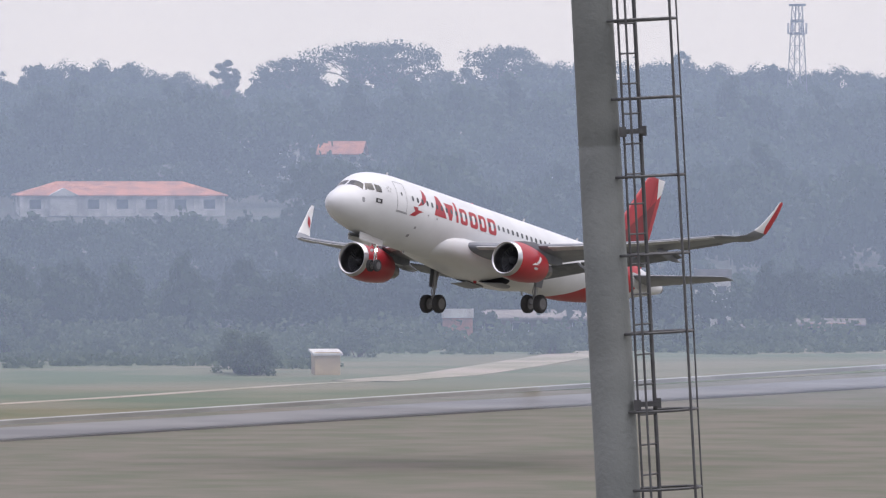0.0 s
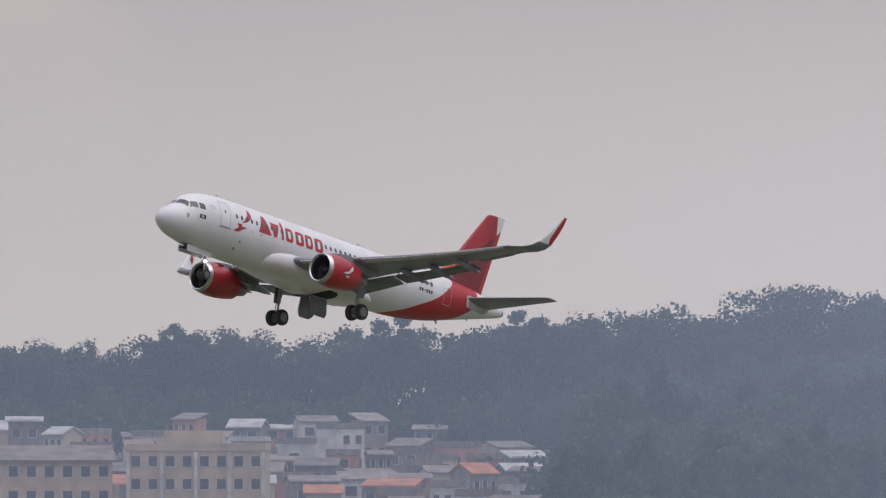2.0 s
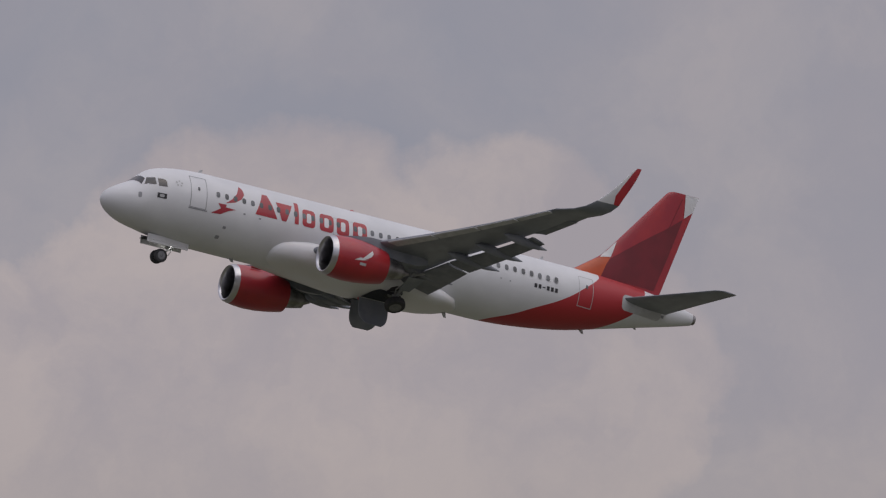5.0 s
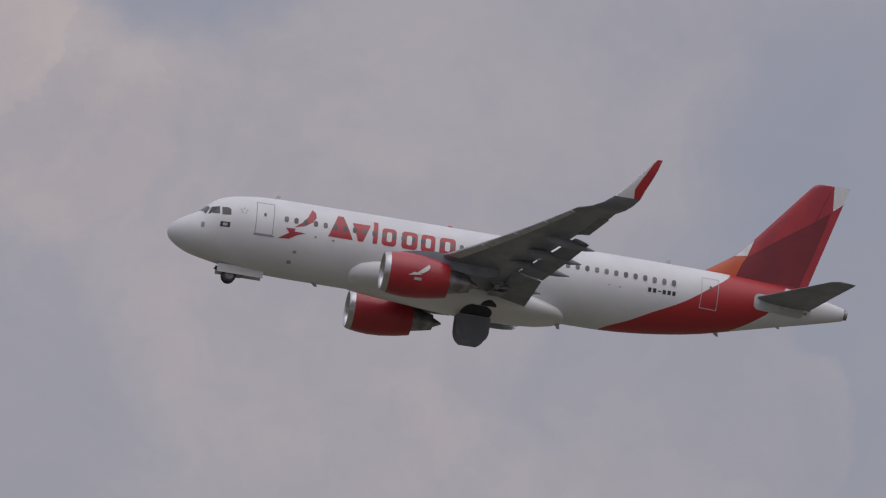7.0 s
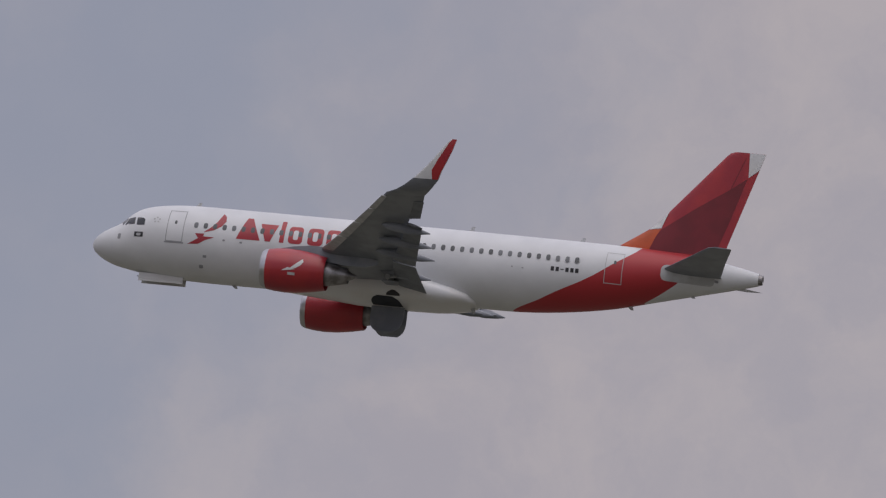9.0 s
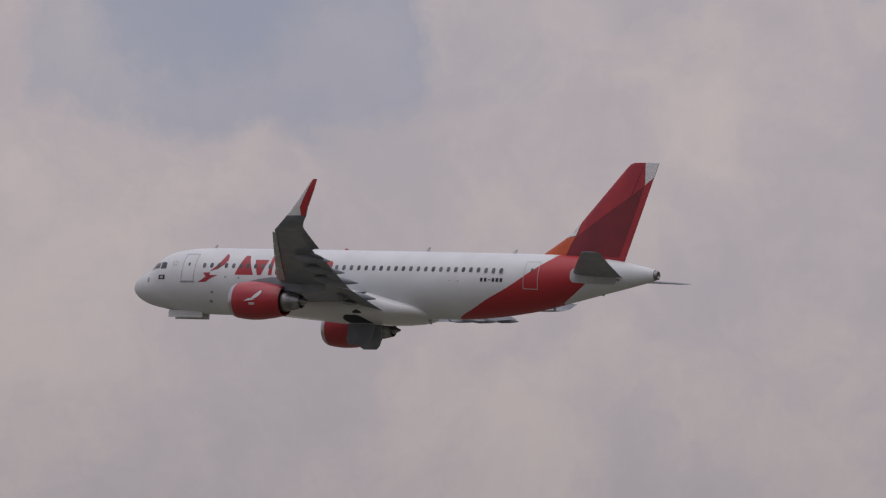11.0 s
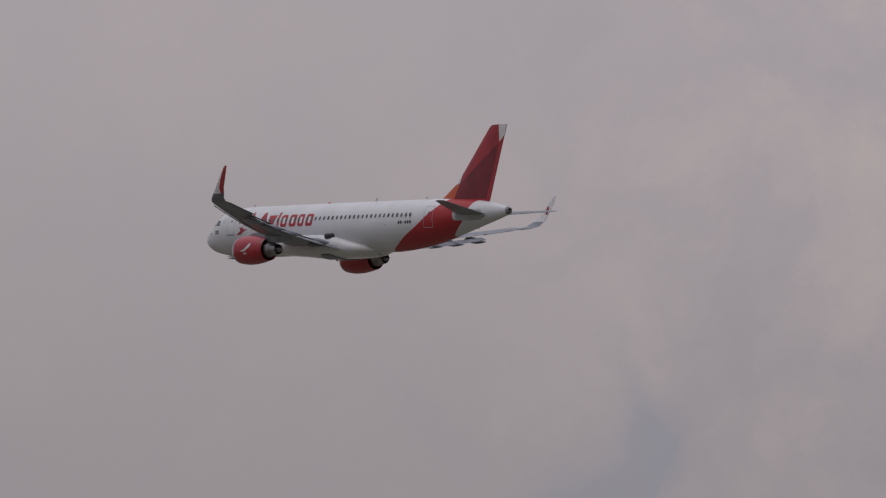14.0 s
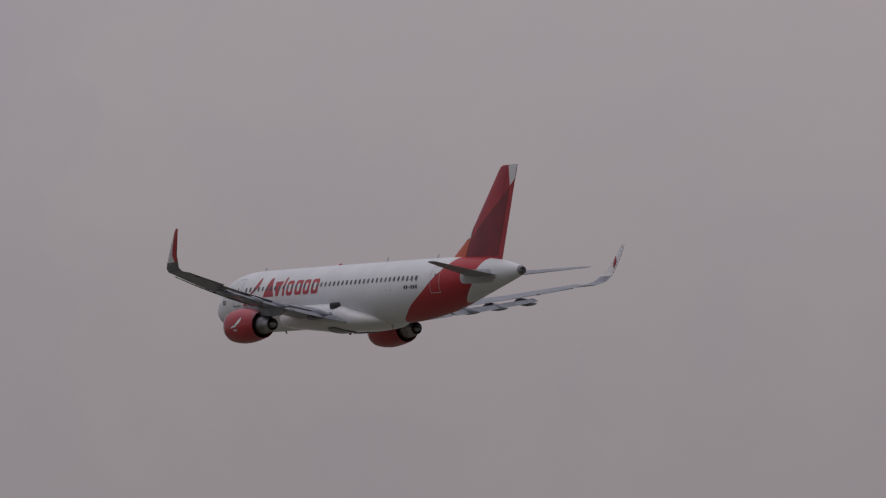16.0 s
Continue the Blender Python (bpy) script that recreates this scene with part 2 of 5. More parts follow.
thin_leaf(M_LEAF)
thin_leaf(M_BUSH)
M_BARK = material("bark", (0.085, 0.07, 0.056), 0.9, second=(0.055, 0.046, 0.038), scale=2.5, bump=0.3)
M_GRASS = material("grass_field", (0.100, 0.108, 0.072), 0.9, second=(0.150, 0.133, 0.108), scale=0.16, spread=(0.36, 0.64), bump=0.8, grain=0.9, detail=12)
M_LITTER = material("woodland_floor", (0.035, 0.040, 0.026), 0.95, second=(0.05, 0.045, 0.032), scale=0.08, bump=0.4, grain=0.6)
M_MEADOW = material("rough_meadow", (0.070, 0.098, 0.044), 0.9, second=(0.145, 0.132, 0.078), scale=0.035, spread=(0.40, 0.60), bump=0.5, grain=0.6, detail=9)
M_ASPHALT = material("asphalt", (0.14, 0.14, 0.145), 0.85, second=(0.19, 0.19, 0.19), scale=0.06, bump=0.2, grain=3)
M_DUST = material("dirt_track", (0.34, 0.29, 0.23), 0.95, second=(0.24, 0.22, 0.15), scale=0.08)
M_PALE = material("pale_paint_line", (0.34, 0.34, 0.33), 0.8, second=(0.26, 0.26, 0.25), scale=0.1)
M_ROOF = material("clay_roof", (0.40, 0.15, 0.08), 0.85, second=(0.26, 0.11, 0.07), scale=0.5, random_tint=0.15, bump=0.4, grain=4)
M_FIBRE = material("fibre_cement_roof", (0.21, 0.18, 0.158), 0.85, second=(0.14, 0.122, 0.108), scale=0.6, random_tint=0.3)
M_SHEET = material("white_sheet_roof", (0.42, 0.41, 0.40), 0.6, second=(0.28, 0.27, 0.26), scale=0.4)
M_WALLW = material("white_render", (0.56, 0.54, 0.50), 0.85, second=(0.38, 0.36, 0.335), scale=0.5, random_tint=0.12)
M_WALLC = material("cream_render", (0.50, 0.41, 0.30), 0.85, second=(0.38, 0.31, 0.23), scale=0.4, random_tint=0.1)
M_WALLG = material("bare_block_wall", (0.21, 0.17, 0.145), 0.9, second=(0.14, 0.115, 0.10), scale=0.7, random_tint=0.25)
M_BRICK = material("brick_wall", (0.38, 0.17, 0.11), 0.9, second=(0.27, 0.14, 0.10), scale=0.8, random_tint=0.1)
M_BLUE = material("blue_render", (0.20, 0.32, 0.52), 0.8, second=(0.16, 0.27, 0.44), scale=0.3)
M_YELLOW = material("ochre_render", (0.50, 0.38, 0.22), 0.85, second=(0.38, 0.29, 0.18), scale=0.5)
M_PANE = material("dark_window_pane", (0.045, 0.05, 0.06), 0.2, random_tint=0.4)
M_PALEMAST = material("pale_mast_paint", (0.36, 0.31, 0.30), 0.7)


# ---- mesh helpers ----
def mesh_of(name, verts, faces, mats, smooth=False, mat_index=None):
    me = bpy.data.meshes.new(name)
    me.from_pydata([tuple(v) for v in verts], [], faces)
    for m in mats if isinstance(mats, (list, tuple)) else [mats]:
        me.materials.append(m)
    if smooth:
        me.polygons.foreach_set("use_smooth", [True] * len(me.polygons))
    if mat_index:
        me.polygons.foreach_set("material_index", mat_index)
    me.update()
    return me


def piece(name, me, parent=None, label="", at=None):
    ob = new(name, me)
    if parent is not None:
        ob.parent = parent
    if at is not None:
        ob.matrix_basis = at
    if label:
        tagged(ob, label)
    return ob


def loft(rings, caps=(True, True)):
    """Verts and faces through closed rings of equal length."""
    n = len(rings[0])
    verts = [v for r in rings for v in r]
    faces = [(i * n + j, i * n + (j + 1) % n, (i + 1) * n + (j + 1) % n, (i + 1) * n + j) for i in range(len(rings) - 1) for j in range(n)]
    if caps[0]:
        faces.append(tuple(range(n))[::-1])
    if caps[1]:
        faces.append(tuple((len(rings) - 1) * n + j for j in range(n)))
    return verts, faces


def join(*groups):
    verts, faces = [], []
    for v, f in groups:
        o = len(verts)
        verts += list(v)
        faces += [tuple(i + o for i in q) for q in f]
    return verts, faces


def box(x0, x1, y0, y1, z0, z1):
    v = [(x, y, z) for x in (x0, x1) for y in (y0, y1) for z in (z0, z1)]
    return v, [(0, 1, 3, 2), (4, 6, 7, 5), (0, 4, 5, 1), (2, 3, 7, 6), (0, 2, 6, 4), (1, 5, 7, 3)]


def tube(points, radii, n=10):
    """A round bar along points."""
    rings = []
    for i, p in enumerate(points):
        p = Vector(p)
        d = (Vector(points[min(i + 1, len(points) - 1)]) - Vector(points[max(i - 1, 0)])).normalized()
        s = d.orthogonal().normalized()
        u = d.cross(s)
        r = radii[i] if isinstance(radii, (list, tuple)) else radii
        rings.append([p + r * (math.cos(6.28318 * k / n) * s + math.sin(6.28318 * k / n) * u) for k in range(n)])
    # keep the seams in line
    for a in range(1, len(rings)):
        k = min(range(n), key=lambda q: (rings[a][q] - rings[a - 1][0] - (Vector(points[a]) - Vector(points[a - 1]))).length)
        rings[a] = rings[a][k:] + rings[a][:k]
    return loft(rings)


def lathe(profile, n=40):
    """Rings about the x axis through (x, radius) pairs."""
    return loft([[(x, r * math.cos(2 * math.pi * k / n), r * math.sin(2 * math.pi * k / n)) for k in range(n)] for x, r in profile], (False, False))


def smooth_angle(me, deg=40):
    bm = bmesh.new()
    bm.from_mesh(me)
    bmesh.ops.recalc_face_normals(bm, faces=bm.faces)
    for f in bm.faces:
        f.smooth = True
    for e in bm.edges:
        if len(e.link_faces) == 2 and e.calc_face_angle(0) > radians(deg):
            e.smooth = False
    bm.to_mesh(me)
    bm.free()
    return me


# ---- the airliner: x forward, y to port, z up, origin 17 m behind the nose ----
STATIONS = [  # aft of nose, half width, top, bottom
    (0.0, 0.03, -0.48, -0.54), (0.06, 0.23, -0.28, -0.75), (0.18, 0.40, -0.09, -0.92), (0.40, 0.63, 0.12, -1.10), (0.9, 0.95, 0.44, -1.38), (1.4, 1.18, 0.71, -1.56),
    (1.75, 1.31, 0.98, -1.64), (2.1, 1.43, 1.32, -1.71), (2.45, 1.53, 1.58, -1.77), (2.8, 1.62, 1.74, -1.83), (3.3, 1.72, 1.88, -1.90), (4.0, 1.83, 2.00, -1.97), (4.8, 1.92, 2.08, -2.02),
    (5.8, 1.965, 2.12, -2.06), (7.0, 1.975, 2.13, -2.08), (12.0, 1.975, 2.13, -2.08), (18.0, 1.975, 2.12, -2.08), (23.5, 1.975, 2.11, -2.08), (25.0, 1.965, 2.10, -2.02), (26.5, 1.93, 2.09, -1.88),
    (28.0, 1.86, 2.08, -1.68), (29.5, 1.73, 2.06, -1.41), (31.0, 1.53, 2.02, -1.04), (32.5, 1.27, 1.95, -0.66), (34.0, 0.97, 1.81, -0.29), (35.3, 0.70, 1.62, 0.03), (36.4, 0.47, 1.40, 0.31), (37.2, 0.32, 1.22, 0.53)]


def monotone(xs, ys):
    """A smooth curve through the points, without overshoot."""
    h = np.diff(xs)
    d = np.diff(ys) / h
    m = np.zeros(len(xs))
    m[0], m[-1] = d[0], d[-1]
    for k in range(1, len(xs) - 1):
        if d[k - 1] * d[k] > 0:
            w1, w2 = 2 * h[k] + h[k - 1], h[k] + 2 * h[k - 1]
            m[k] = (w1 + w2) / (w1 / d[k - 1] + w2 / d[k])
    fx = np.linspace(xs[0], xs[-1], 1500)
    k = np.clip(np.searchsorted(xs, fx) - 1, 0, len(h) - 1)
    t = (fx - xs[k]) / h[k]
    return fx, (2 * t ** 3 - 3 * t ** 2 + 1) * ys[k] + (t ** 3 - 2 * t ** 2 + t) * h[k] * m[k] + (3 * t ** 2 - 2 * t ** 3) * ys[k + 1] + (t ** 3 - t ** 2) * h[k] * m[k + 1]


CURVES = [monotone(np.array([s[0] for s in STATIONS]), np.array([s[k] for s in STATIONS])) for k in (1, 2, 3)]


def station(aft):
    """Half width, top and bottom of the fuselage."""
    return [float(np.interp(aft, fx, fy)) for fx, fy in CURVES]


def fuselage_side(aft, z):
    w, t, b = station(aft)
    c, h = (t + b) / 2, (t - b) / 2
    return w * math.sqrt(max(0.0, 1 - ((z - c) / h) ** 2))


def decal(name, poly, surf, mat, parent, label="", side=1, off=0.012, step=0.09):
    """A thin painted patch with the outline poly (aft, height), laid on a curved side."""
    zs = [q[1] for q in poly]
    lo, hi = min(zs) + 1e-4, max(zs) - 1e-4
    corners = sorted({round(z, 4) for z in zs if lo < z < hi})
    rows = sorted(set([lo, hi] + [z + e for z in corners for e in (-1e-4, 1e-4)] + list(np.linspace(lo, hi, max(2, int((hi - lo) / step) + 1)))))

    def cuts(z):
        c = []
        for (x0, z0), (x1, z1) in zip(poly, poly[1:] + poly[:1]):
            if (z0 > z) != (z1 > z):
                c.append(x0 + (z - z0) / (z1 - z0) * (x1 - x0))
        return sorted(c)

    verts, faces = [], []
    for za, zb in zip(rows, rows[1:]):
        ca, cb = cuts(za), cuts(zb)
        if len(ca) != len(cb) or zb - za < 5e-4:
            continue
        for k in range(0, len(ca) - 1, 2):
            n = max(1, int((ca[k + 1] - ca[k]) / 0.2))
            for i in range(n):
                q = []
                for z, c, u in ((za, ca, i), (za, ca, i + 1), (zb, cb, i + 1), (zb, cb, i)):
                    x = c[k] + (c[k + 1] - c[k]) * u / n
                    q.append((17 - x, side * (surf(x, z) + off), z))
                o = len(verts)
                verts += q
                faces.append((o, o + 1, o + 2, o + 3) if side < 0 else (o + 3, o + 2, o + 1, o))
    me = mesh_of(name, verts, faces, mat)
    bm = bmesh.new()
    bm.from_mesh(me)
    bmesh.ops.remove_doubles(bm, verts=bm.verts, dist=2e-4)
    for f in bm.faces:
        f.smooth = True
    bm.to_mesh(me)
    bm.free()
    return piece(name, me, parent, label)


def rounded(x0, x1, z0, z1, r, n=5):
    pts = []
    for cx, cz, a in ((x1 - r, z1 - r, 0), (x0 + r, z1 - r, 90), (x0 + r, z0 + r, 180), (x1 - r, z0 + r, 270)):
        pts += [(cx + r * math.cos(radians(a + 90 * k / n)), cz + r * math.sin(radians(a + 90 * k / n))) for k in range(n + 1)]
    return pts


def frame_decals(name, x0, x1, z0, z1, surf, mat, parent, side, w=0.035):
    """A door's outline: four thin strips in one mesh."""
    obs = [decal(name, [(a, b) for a, b in r], surf, mat, parent, "", side, 0.01, 0.12) for r in (
        [(x0, z0), (x1, z0), (x1, z0 + w), (x0, z0 + w)], [(x0, z1 - w), (x1, z1 - w), (x1, z1), (x0, z1)],
        [(x0, z0 + w), (x0 + w, z0 + w), (x0 + w, z1 - w), (x0, z1 - w)], [(x1 - w, z0 + w), (x1, z0 + w), (x1, z1 - w), (x1 - w, z1 - w)])]
    verts, faces = join(*[([tuple(v.co) for v in o.data.vertices], [tuple(p.vertices) for p in o.data.polygons]) for o in obs])
    for o in obs:
        bpy.data.objects.remove(o)
    return piece(name, mesh_of(name, verts, faces, mat, True), parent, "thin grey cabin door outline")


def airfoil(n=14, thick=0.11, camber=0.0):
    """Points (along chord 0..1, height) round a section, from the trailing edge over the top."""
    xs = [0.5 * (1 + math.cos(math.pi * k / n)) for k in range(n + 1)]
    th = lambda x: 5 * thick * (0.2969 * math.sqrt(x) - 0.126 * x - 0.3516 * x * x + 0.2843 * x ** 3 - 0.1026 * x ** 4)
    cm = lambda x: camber * 4 * x * (1 - x)
    return [(x, cm(x) + th(x) + 0.0015) for x in xs] + [(x, cm(x) - th(x) - 0.0015) for x in xs[::-1][1:]]


def wing_ring(le, chord, thick, normal=(0, 1), twist=0.0, camber=0.012, n=14):
    """A section: le = (aft, y, z); normal: the way of its thickness in (y, z)."""
    ny, nz = normal
    ring = []
    for u, h in airfoil(n, thick, camber):
        a = u * chord
        k = h * chord - math.sin(twist) * a
        ring.append((17 - le[0] - a, le[1] + k * ny, le[2] + k * nz))
    return ring


def surface(name, sections, mat, parent, label="", side=1):
    rings = [wing_ring(*s) for s in sections]
    if side < 0:
        rings = [[(x, -y, z) for x, y, z in r] for r in rings]
    v, f = loft(rings)
    return piece(name, smooth_angle(mesh_of(name, v, f, mat), 50), parent, label)


def wing_z(y):
    return -1.05 + 0.071 * (y - 2) + 0.0053 * (y - 2) ** 2


def wing_le(y):
    return 11.95 + (y - 1.9) * 0.535


def wing_te(y):
    return 18.95 + max(0, y - 2) * 0.05 if y < 6.4 else 19.17 + (y - 6.4) * 0.243


def build_fuselage(plane):
    n = 72
    aft = []
    for a, b in zip(STATIONS, STATIONS[1:]):
        k = max(1, int((b[0] - a[0]) / (0.12 if b[0] < 6 else 0.6)))
        aft += [a[0] + (b[0] - a[0]) * i / k for i in range(k)]
    aft.append(37.2)
    rings = []
    for a in aft:
        w, t, b = station(a)
        c, h = (t + b) / 2, (t - b) / 2
        rings.append([(17 - a, w * math.sin(2 * math.pi * k / n), c + h * math.cos(2 * math.pi * k / n)) for k in range(n)])
    v, f = loft(rings)
    fus = piece("fuselage", smooth_angle(mesh_of("fuselage", v, f, M_LIVERY), 60), plane, "white fuselage with a red sweep over the tail")
    # tail exhaust
    v, f = lathe([(0, 0.30), (-0.22, 0.27), (-0.24, 0.22), (-0.1, 0.16), (0.0, 0.05)], 24)
    piece("tail_exhaust", smooth_angle(mesh_of("tail_exhaust", v, f, M_DARKMETAL)), fus, "dark metal exhaust ring", pose(17 - 37.19, 0, 0.875))
    for side in (1, -1):
        # cabin windows
        me = None
        for k in range(41):
            a = 6.09 + 0.5335 * k
            if 4.3 < a < 5.6 or (14.0 < a < 14.2):
                continue
            y = fuselage_side(17, 0.76)
            if me is None:
                src = decal("cabin_window", [(p + 17, q) for p, q in rounded(-0.115, 0.115, -0.165, 0.165, 0.10)], lambda x, z: fuselage_side(17, z + 0.76) - y, M_WINDOW, fus, "", side, 0.014, 0.05)
                me = src.data
                src.matrix_basis = pose(17 - a, side * y, 0.76)
            else:
                o = piece("cabin_window", me, fus, "", pose(17 - a, side * y, 0.76 - (0.0 if a < 26 else 0.02)))
        # cockpit panes
        for poly in ([(1.93, 0.52), (2.10, 0.97), (2.50, 1.02), (2.53, 0.60)], [(2.62, 0.99), (2.98, 0.99), (3.10, 0.90), (3.12, 0.56), (2.66, 0.54)]):
            decal("cockpit_window", poly, fuselage_side, M_GLASS, fus, "dark cockpit pane", side, 0.014, 0.05)
        frame_decals("cabin_door", 4.45, 5.42, -0.28, 1.55, fuselage_side, M_LINE, fus, side)
        frame_decals("cabin_door", 28.98, 29.95, -0.36, 1.40, fuselage_side, M_GREYPANEL, fus, side)
        decal("door_sill", [(4.40, -0.36), (5.50, -0.36), (5.50, -0.29), (4.40, -0.29)], fuselage_side, M_LINE, fus, "", side)
        for a in (4.93, 29.5):
            decal("door_window", rounded(a - 0.07, a + 0.07, 0.72, 0.94, 0.06), fuselage_side, M_WINDOW, fus, "", side, 0.016, 0.05)
        for a in (13.55, 14.4):
            frame_decals("exit_hatch", a - 0.29, a + 0.29, 0.12, 1.14, fuselage_side, M_GREYPANEL, fus, side, 0.025)
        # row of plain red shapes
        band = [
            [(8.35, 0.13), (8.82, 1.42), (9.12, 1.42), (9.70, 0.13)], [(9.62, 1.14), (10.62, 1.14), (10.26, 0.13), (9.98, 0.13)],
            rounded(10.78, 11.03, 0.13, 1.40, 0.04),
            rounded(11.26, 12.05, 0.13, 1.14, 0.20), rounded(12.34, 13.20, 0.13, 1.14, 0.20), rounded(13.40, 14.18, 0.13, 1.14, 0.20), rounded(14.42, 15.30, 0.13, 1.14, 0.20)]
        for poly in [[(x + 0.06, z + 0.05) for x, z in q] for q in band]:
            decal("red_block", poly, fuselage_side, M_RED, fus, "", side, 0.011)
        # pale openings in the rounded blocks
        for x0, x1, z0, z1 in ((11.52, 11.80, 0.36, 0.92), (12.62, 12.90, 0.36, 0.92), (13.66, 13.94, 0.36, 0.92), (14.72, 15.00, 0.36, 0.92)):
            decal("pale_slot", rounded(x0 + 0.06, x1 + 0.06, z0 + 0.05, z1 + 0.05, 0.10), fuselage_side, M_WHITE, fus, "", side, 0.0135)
        # red bird-like emblem
        decal("red_emblem", [(7.47, 1.60), (7.66, 1.42), (7.71, 1.12), (7.53, 0.82), (7.15, 0.55), (6.55, 0.37), (6.95, 0.70), (7.25, 1.08)], fuselage_side, M_RED, fus, "", side, 0.011)
        decal("red_emblem", [(5.74, -0.34), (6.30, 0.02), (6.10, 0.28), (6.62, 0.30), (6.58, 0.14), (7.20, 0.13), (6.74, -0.04), (6.32, -0.30)], fuselage_side, M_RED, fus, "", side, 0.011)
        # registration as plain bars
        for a in [26.05 + 0.27 * k for k in range(6)]:
            h = (0.02, 0.26) if a != 26.05 + 0.27 * 2 else (0.11, 0.17)
            decal("registration_bar", [(a, h[0]), (a + 0.18, h[0]), (a + 0.18, h[1]), (a, h[1])], fuselage_side, M_BLACK, fus, "", side, 0.011)
        decal("flag_patch", [(2.60, -0.14), (3.12, -0.14), (3.12, 0.14), (2.60, 0.14)], fuselage_side, M_BLACK, fus, "small dark flag patch", side, 0.011, 0.05)
        decal("flag_centre", rounded(2.73, 2.99, -0.08, 0.08, 0.07), fuselage_side, M_GREYPANEL, fus, "", side, 0.014, 0.05)
        for k in range(5):
            an = radians(72 * k + 90)
            x, z = 3.80 + 0.16 * math.cos(an), 0.90 + 0.14 * math.sin(an)
            decal("star_emblem", rounded(x - 0.05, x + 0.05, z - 0.05, z + 0.05, 0.04), fuselage_side, M_GREYPANEL, fus, "", side, 0.011, 0.05)
        decal("static_port", rounded(1.62, 1.80, -0.30, 0.02, 0.07), fuselage_side, M_LINE, fus, "", side, 0.009, 0.05)
        for x, z, s in ((6.75, -0.93, 0.10), (6.55, -1.45, 0.12), (7.75, 0.02, 0.07), (8.72, -0.02, 0.07), (23.9, 0.05, 0.05), (24.5, 0.02, 0.05), (35.0, 0.45, 0.10)):
            decal("service_panel", rounded(x - s, x + s, z - s * 0.7, z + s * 0.7, s * 0.4), fuselage_side, M_LINE, fus, "", side, 0.009, 0.05)
    # front windscreen
    for side in (1, -1):
        verts, faces = [], []
        for i in range(5):
            for j in range(4):
                u, s = i / 4, j / 3
                a = (1.45 + 0.36 * u) * (1 - s) + (1.86 + 0.16 * u) * s
                w, t, bt = station(a)
                cc, h = (t + bt) / 2, (t - bt) / 2
                ang = radians((3 + 50 * u) * (1 - s) + (3 + 38 * u) * s)
                verts.append((17 - a + 0.008, side * (w + 0.012) * math.sin(ang), cc + (h + 0.014) * math.cos(ang)))
        for i in range(4):
            for j in range(3):
                q = (i * 4 + j, i * 4 + j + 1, i * 4 + j + 5, i * 4 + j + 4)
                faces.append(q if side > 0 else q[::-1])
        piece("windscreen", smooth_angle(mesh_of("windscreen", verts, faces, M_GLASS)), fus, "dark windscreen pane")
    # red anti-collision beacons, above and below
    for a, z, up_ in ((15.2, 2.12, 1), (16.4, -2.50, -1)):
        v, f = loft([[(r * 1.5 * math.cos(0.5236 * k), r * math.sin(0.5236 * k), up_ * h) for k in range(12)] for h, r in ((-0.06, 0.10), (0.04, 0.095), (0.10, 0.07), (0.13, 0.02))])
        piece("beacon", smooth_angle(mesh_of("beacon", v, f, M_RED)), fus, "small red beacon dome", pose(17 - a, 0, z))
    # blade aerials
    for a, z, up_, h in ((5.6, 2.03, 1, 0.32), (15.6, 2.06, 1, 0.10), (21.0, 2.06, 1, 0.34), (27.2, 2.05, 1, 0.28), (21.6, -2.06, -1, 0.36), (30.3, -1.2, -1, 0.22), (33.6, -0.3, -1, 0.16), (8.2, -2.06, -1, 0.2)):
        v, f = loft([[(x, y * 0.03, 0) for x, y in ((0.16, 0), (0, 1), (-0.16, 0), (0, -1))], [(x - 0.14, y * 0.015, up_ * h) for x, y in ((0.06, 0), (0, 1), (-0.10, 0), (0, -1))]])
        piece("blade_aerial", mesh_of("blade_aerial", v, f, M_GREYPANEL), fus, "", pose(17 - a, 0, z))
    return fus


def build_belly(plane):
    rings = []
    for a, w, t, b in ((9.7, 1.1, -0.95, -1.7), (9.95, 1.55, -0.75, -1.92), (10.35, 1.84, -0.58, -2.02), (11.0, 2.03, -0.40, -2.08), (12, 2.18, -0.28, -2.16), (13.5, 2.25, -0.25, -2.28), (15, 2.28, -0.25, -2.42), (16.5, 2.28, -0.25, -2.48), (18.3, 2.26, -0.55, -2.48),
                       (19.5, 2.2, -0.95, -2.44), (20.6, 2.0, -1.22, -2.34), (21.4, 1.6, -1.45, -2.2), (21.9, 0.8, -1.7, -2.08)):
        c, h = (t + b) / 2, (t - b) / 2
        ring = []
        for k in range(32):
            an = 2 * math.pi * k / 32
            s, co = math.sin(an), math.cos(an)
            e = 0.75
            ring.append((17 - a, w * math.copysign(abs(s) ** e, s), c + h * math.copysign(abs(co) ** e, co)))
        rings.append(ring)
    v, f = loft(rings)
    piece("belly_fairing", smooth_angle(mesh_of("belly_fairing", v, f, M_WHITE), 60), plane, "white wing to body fairing")


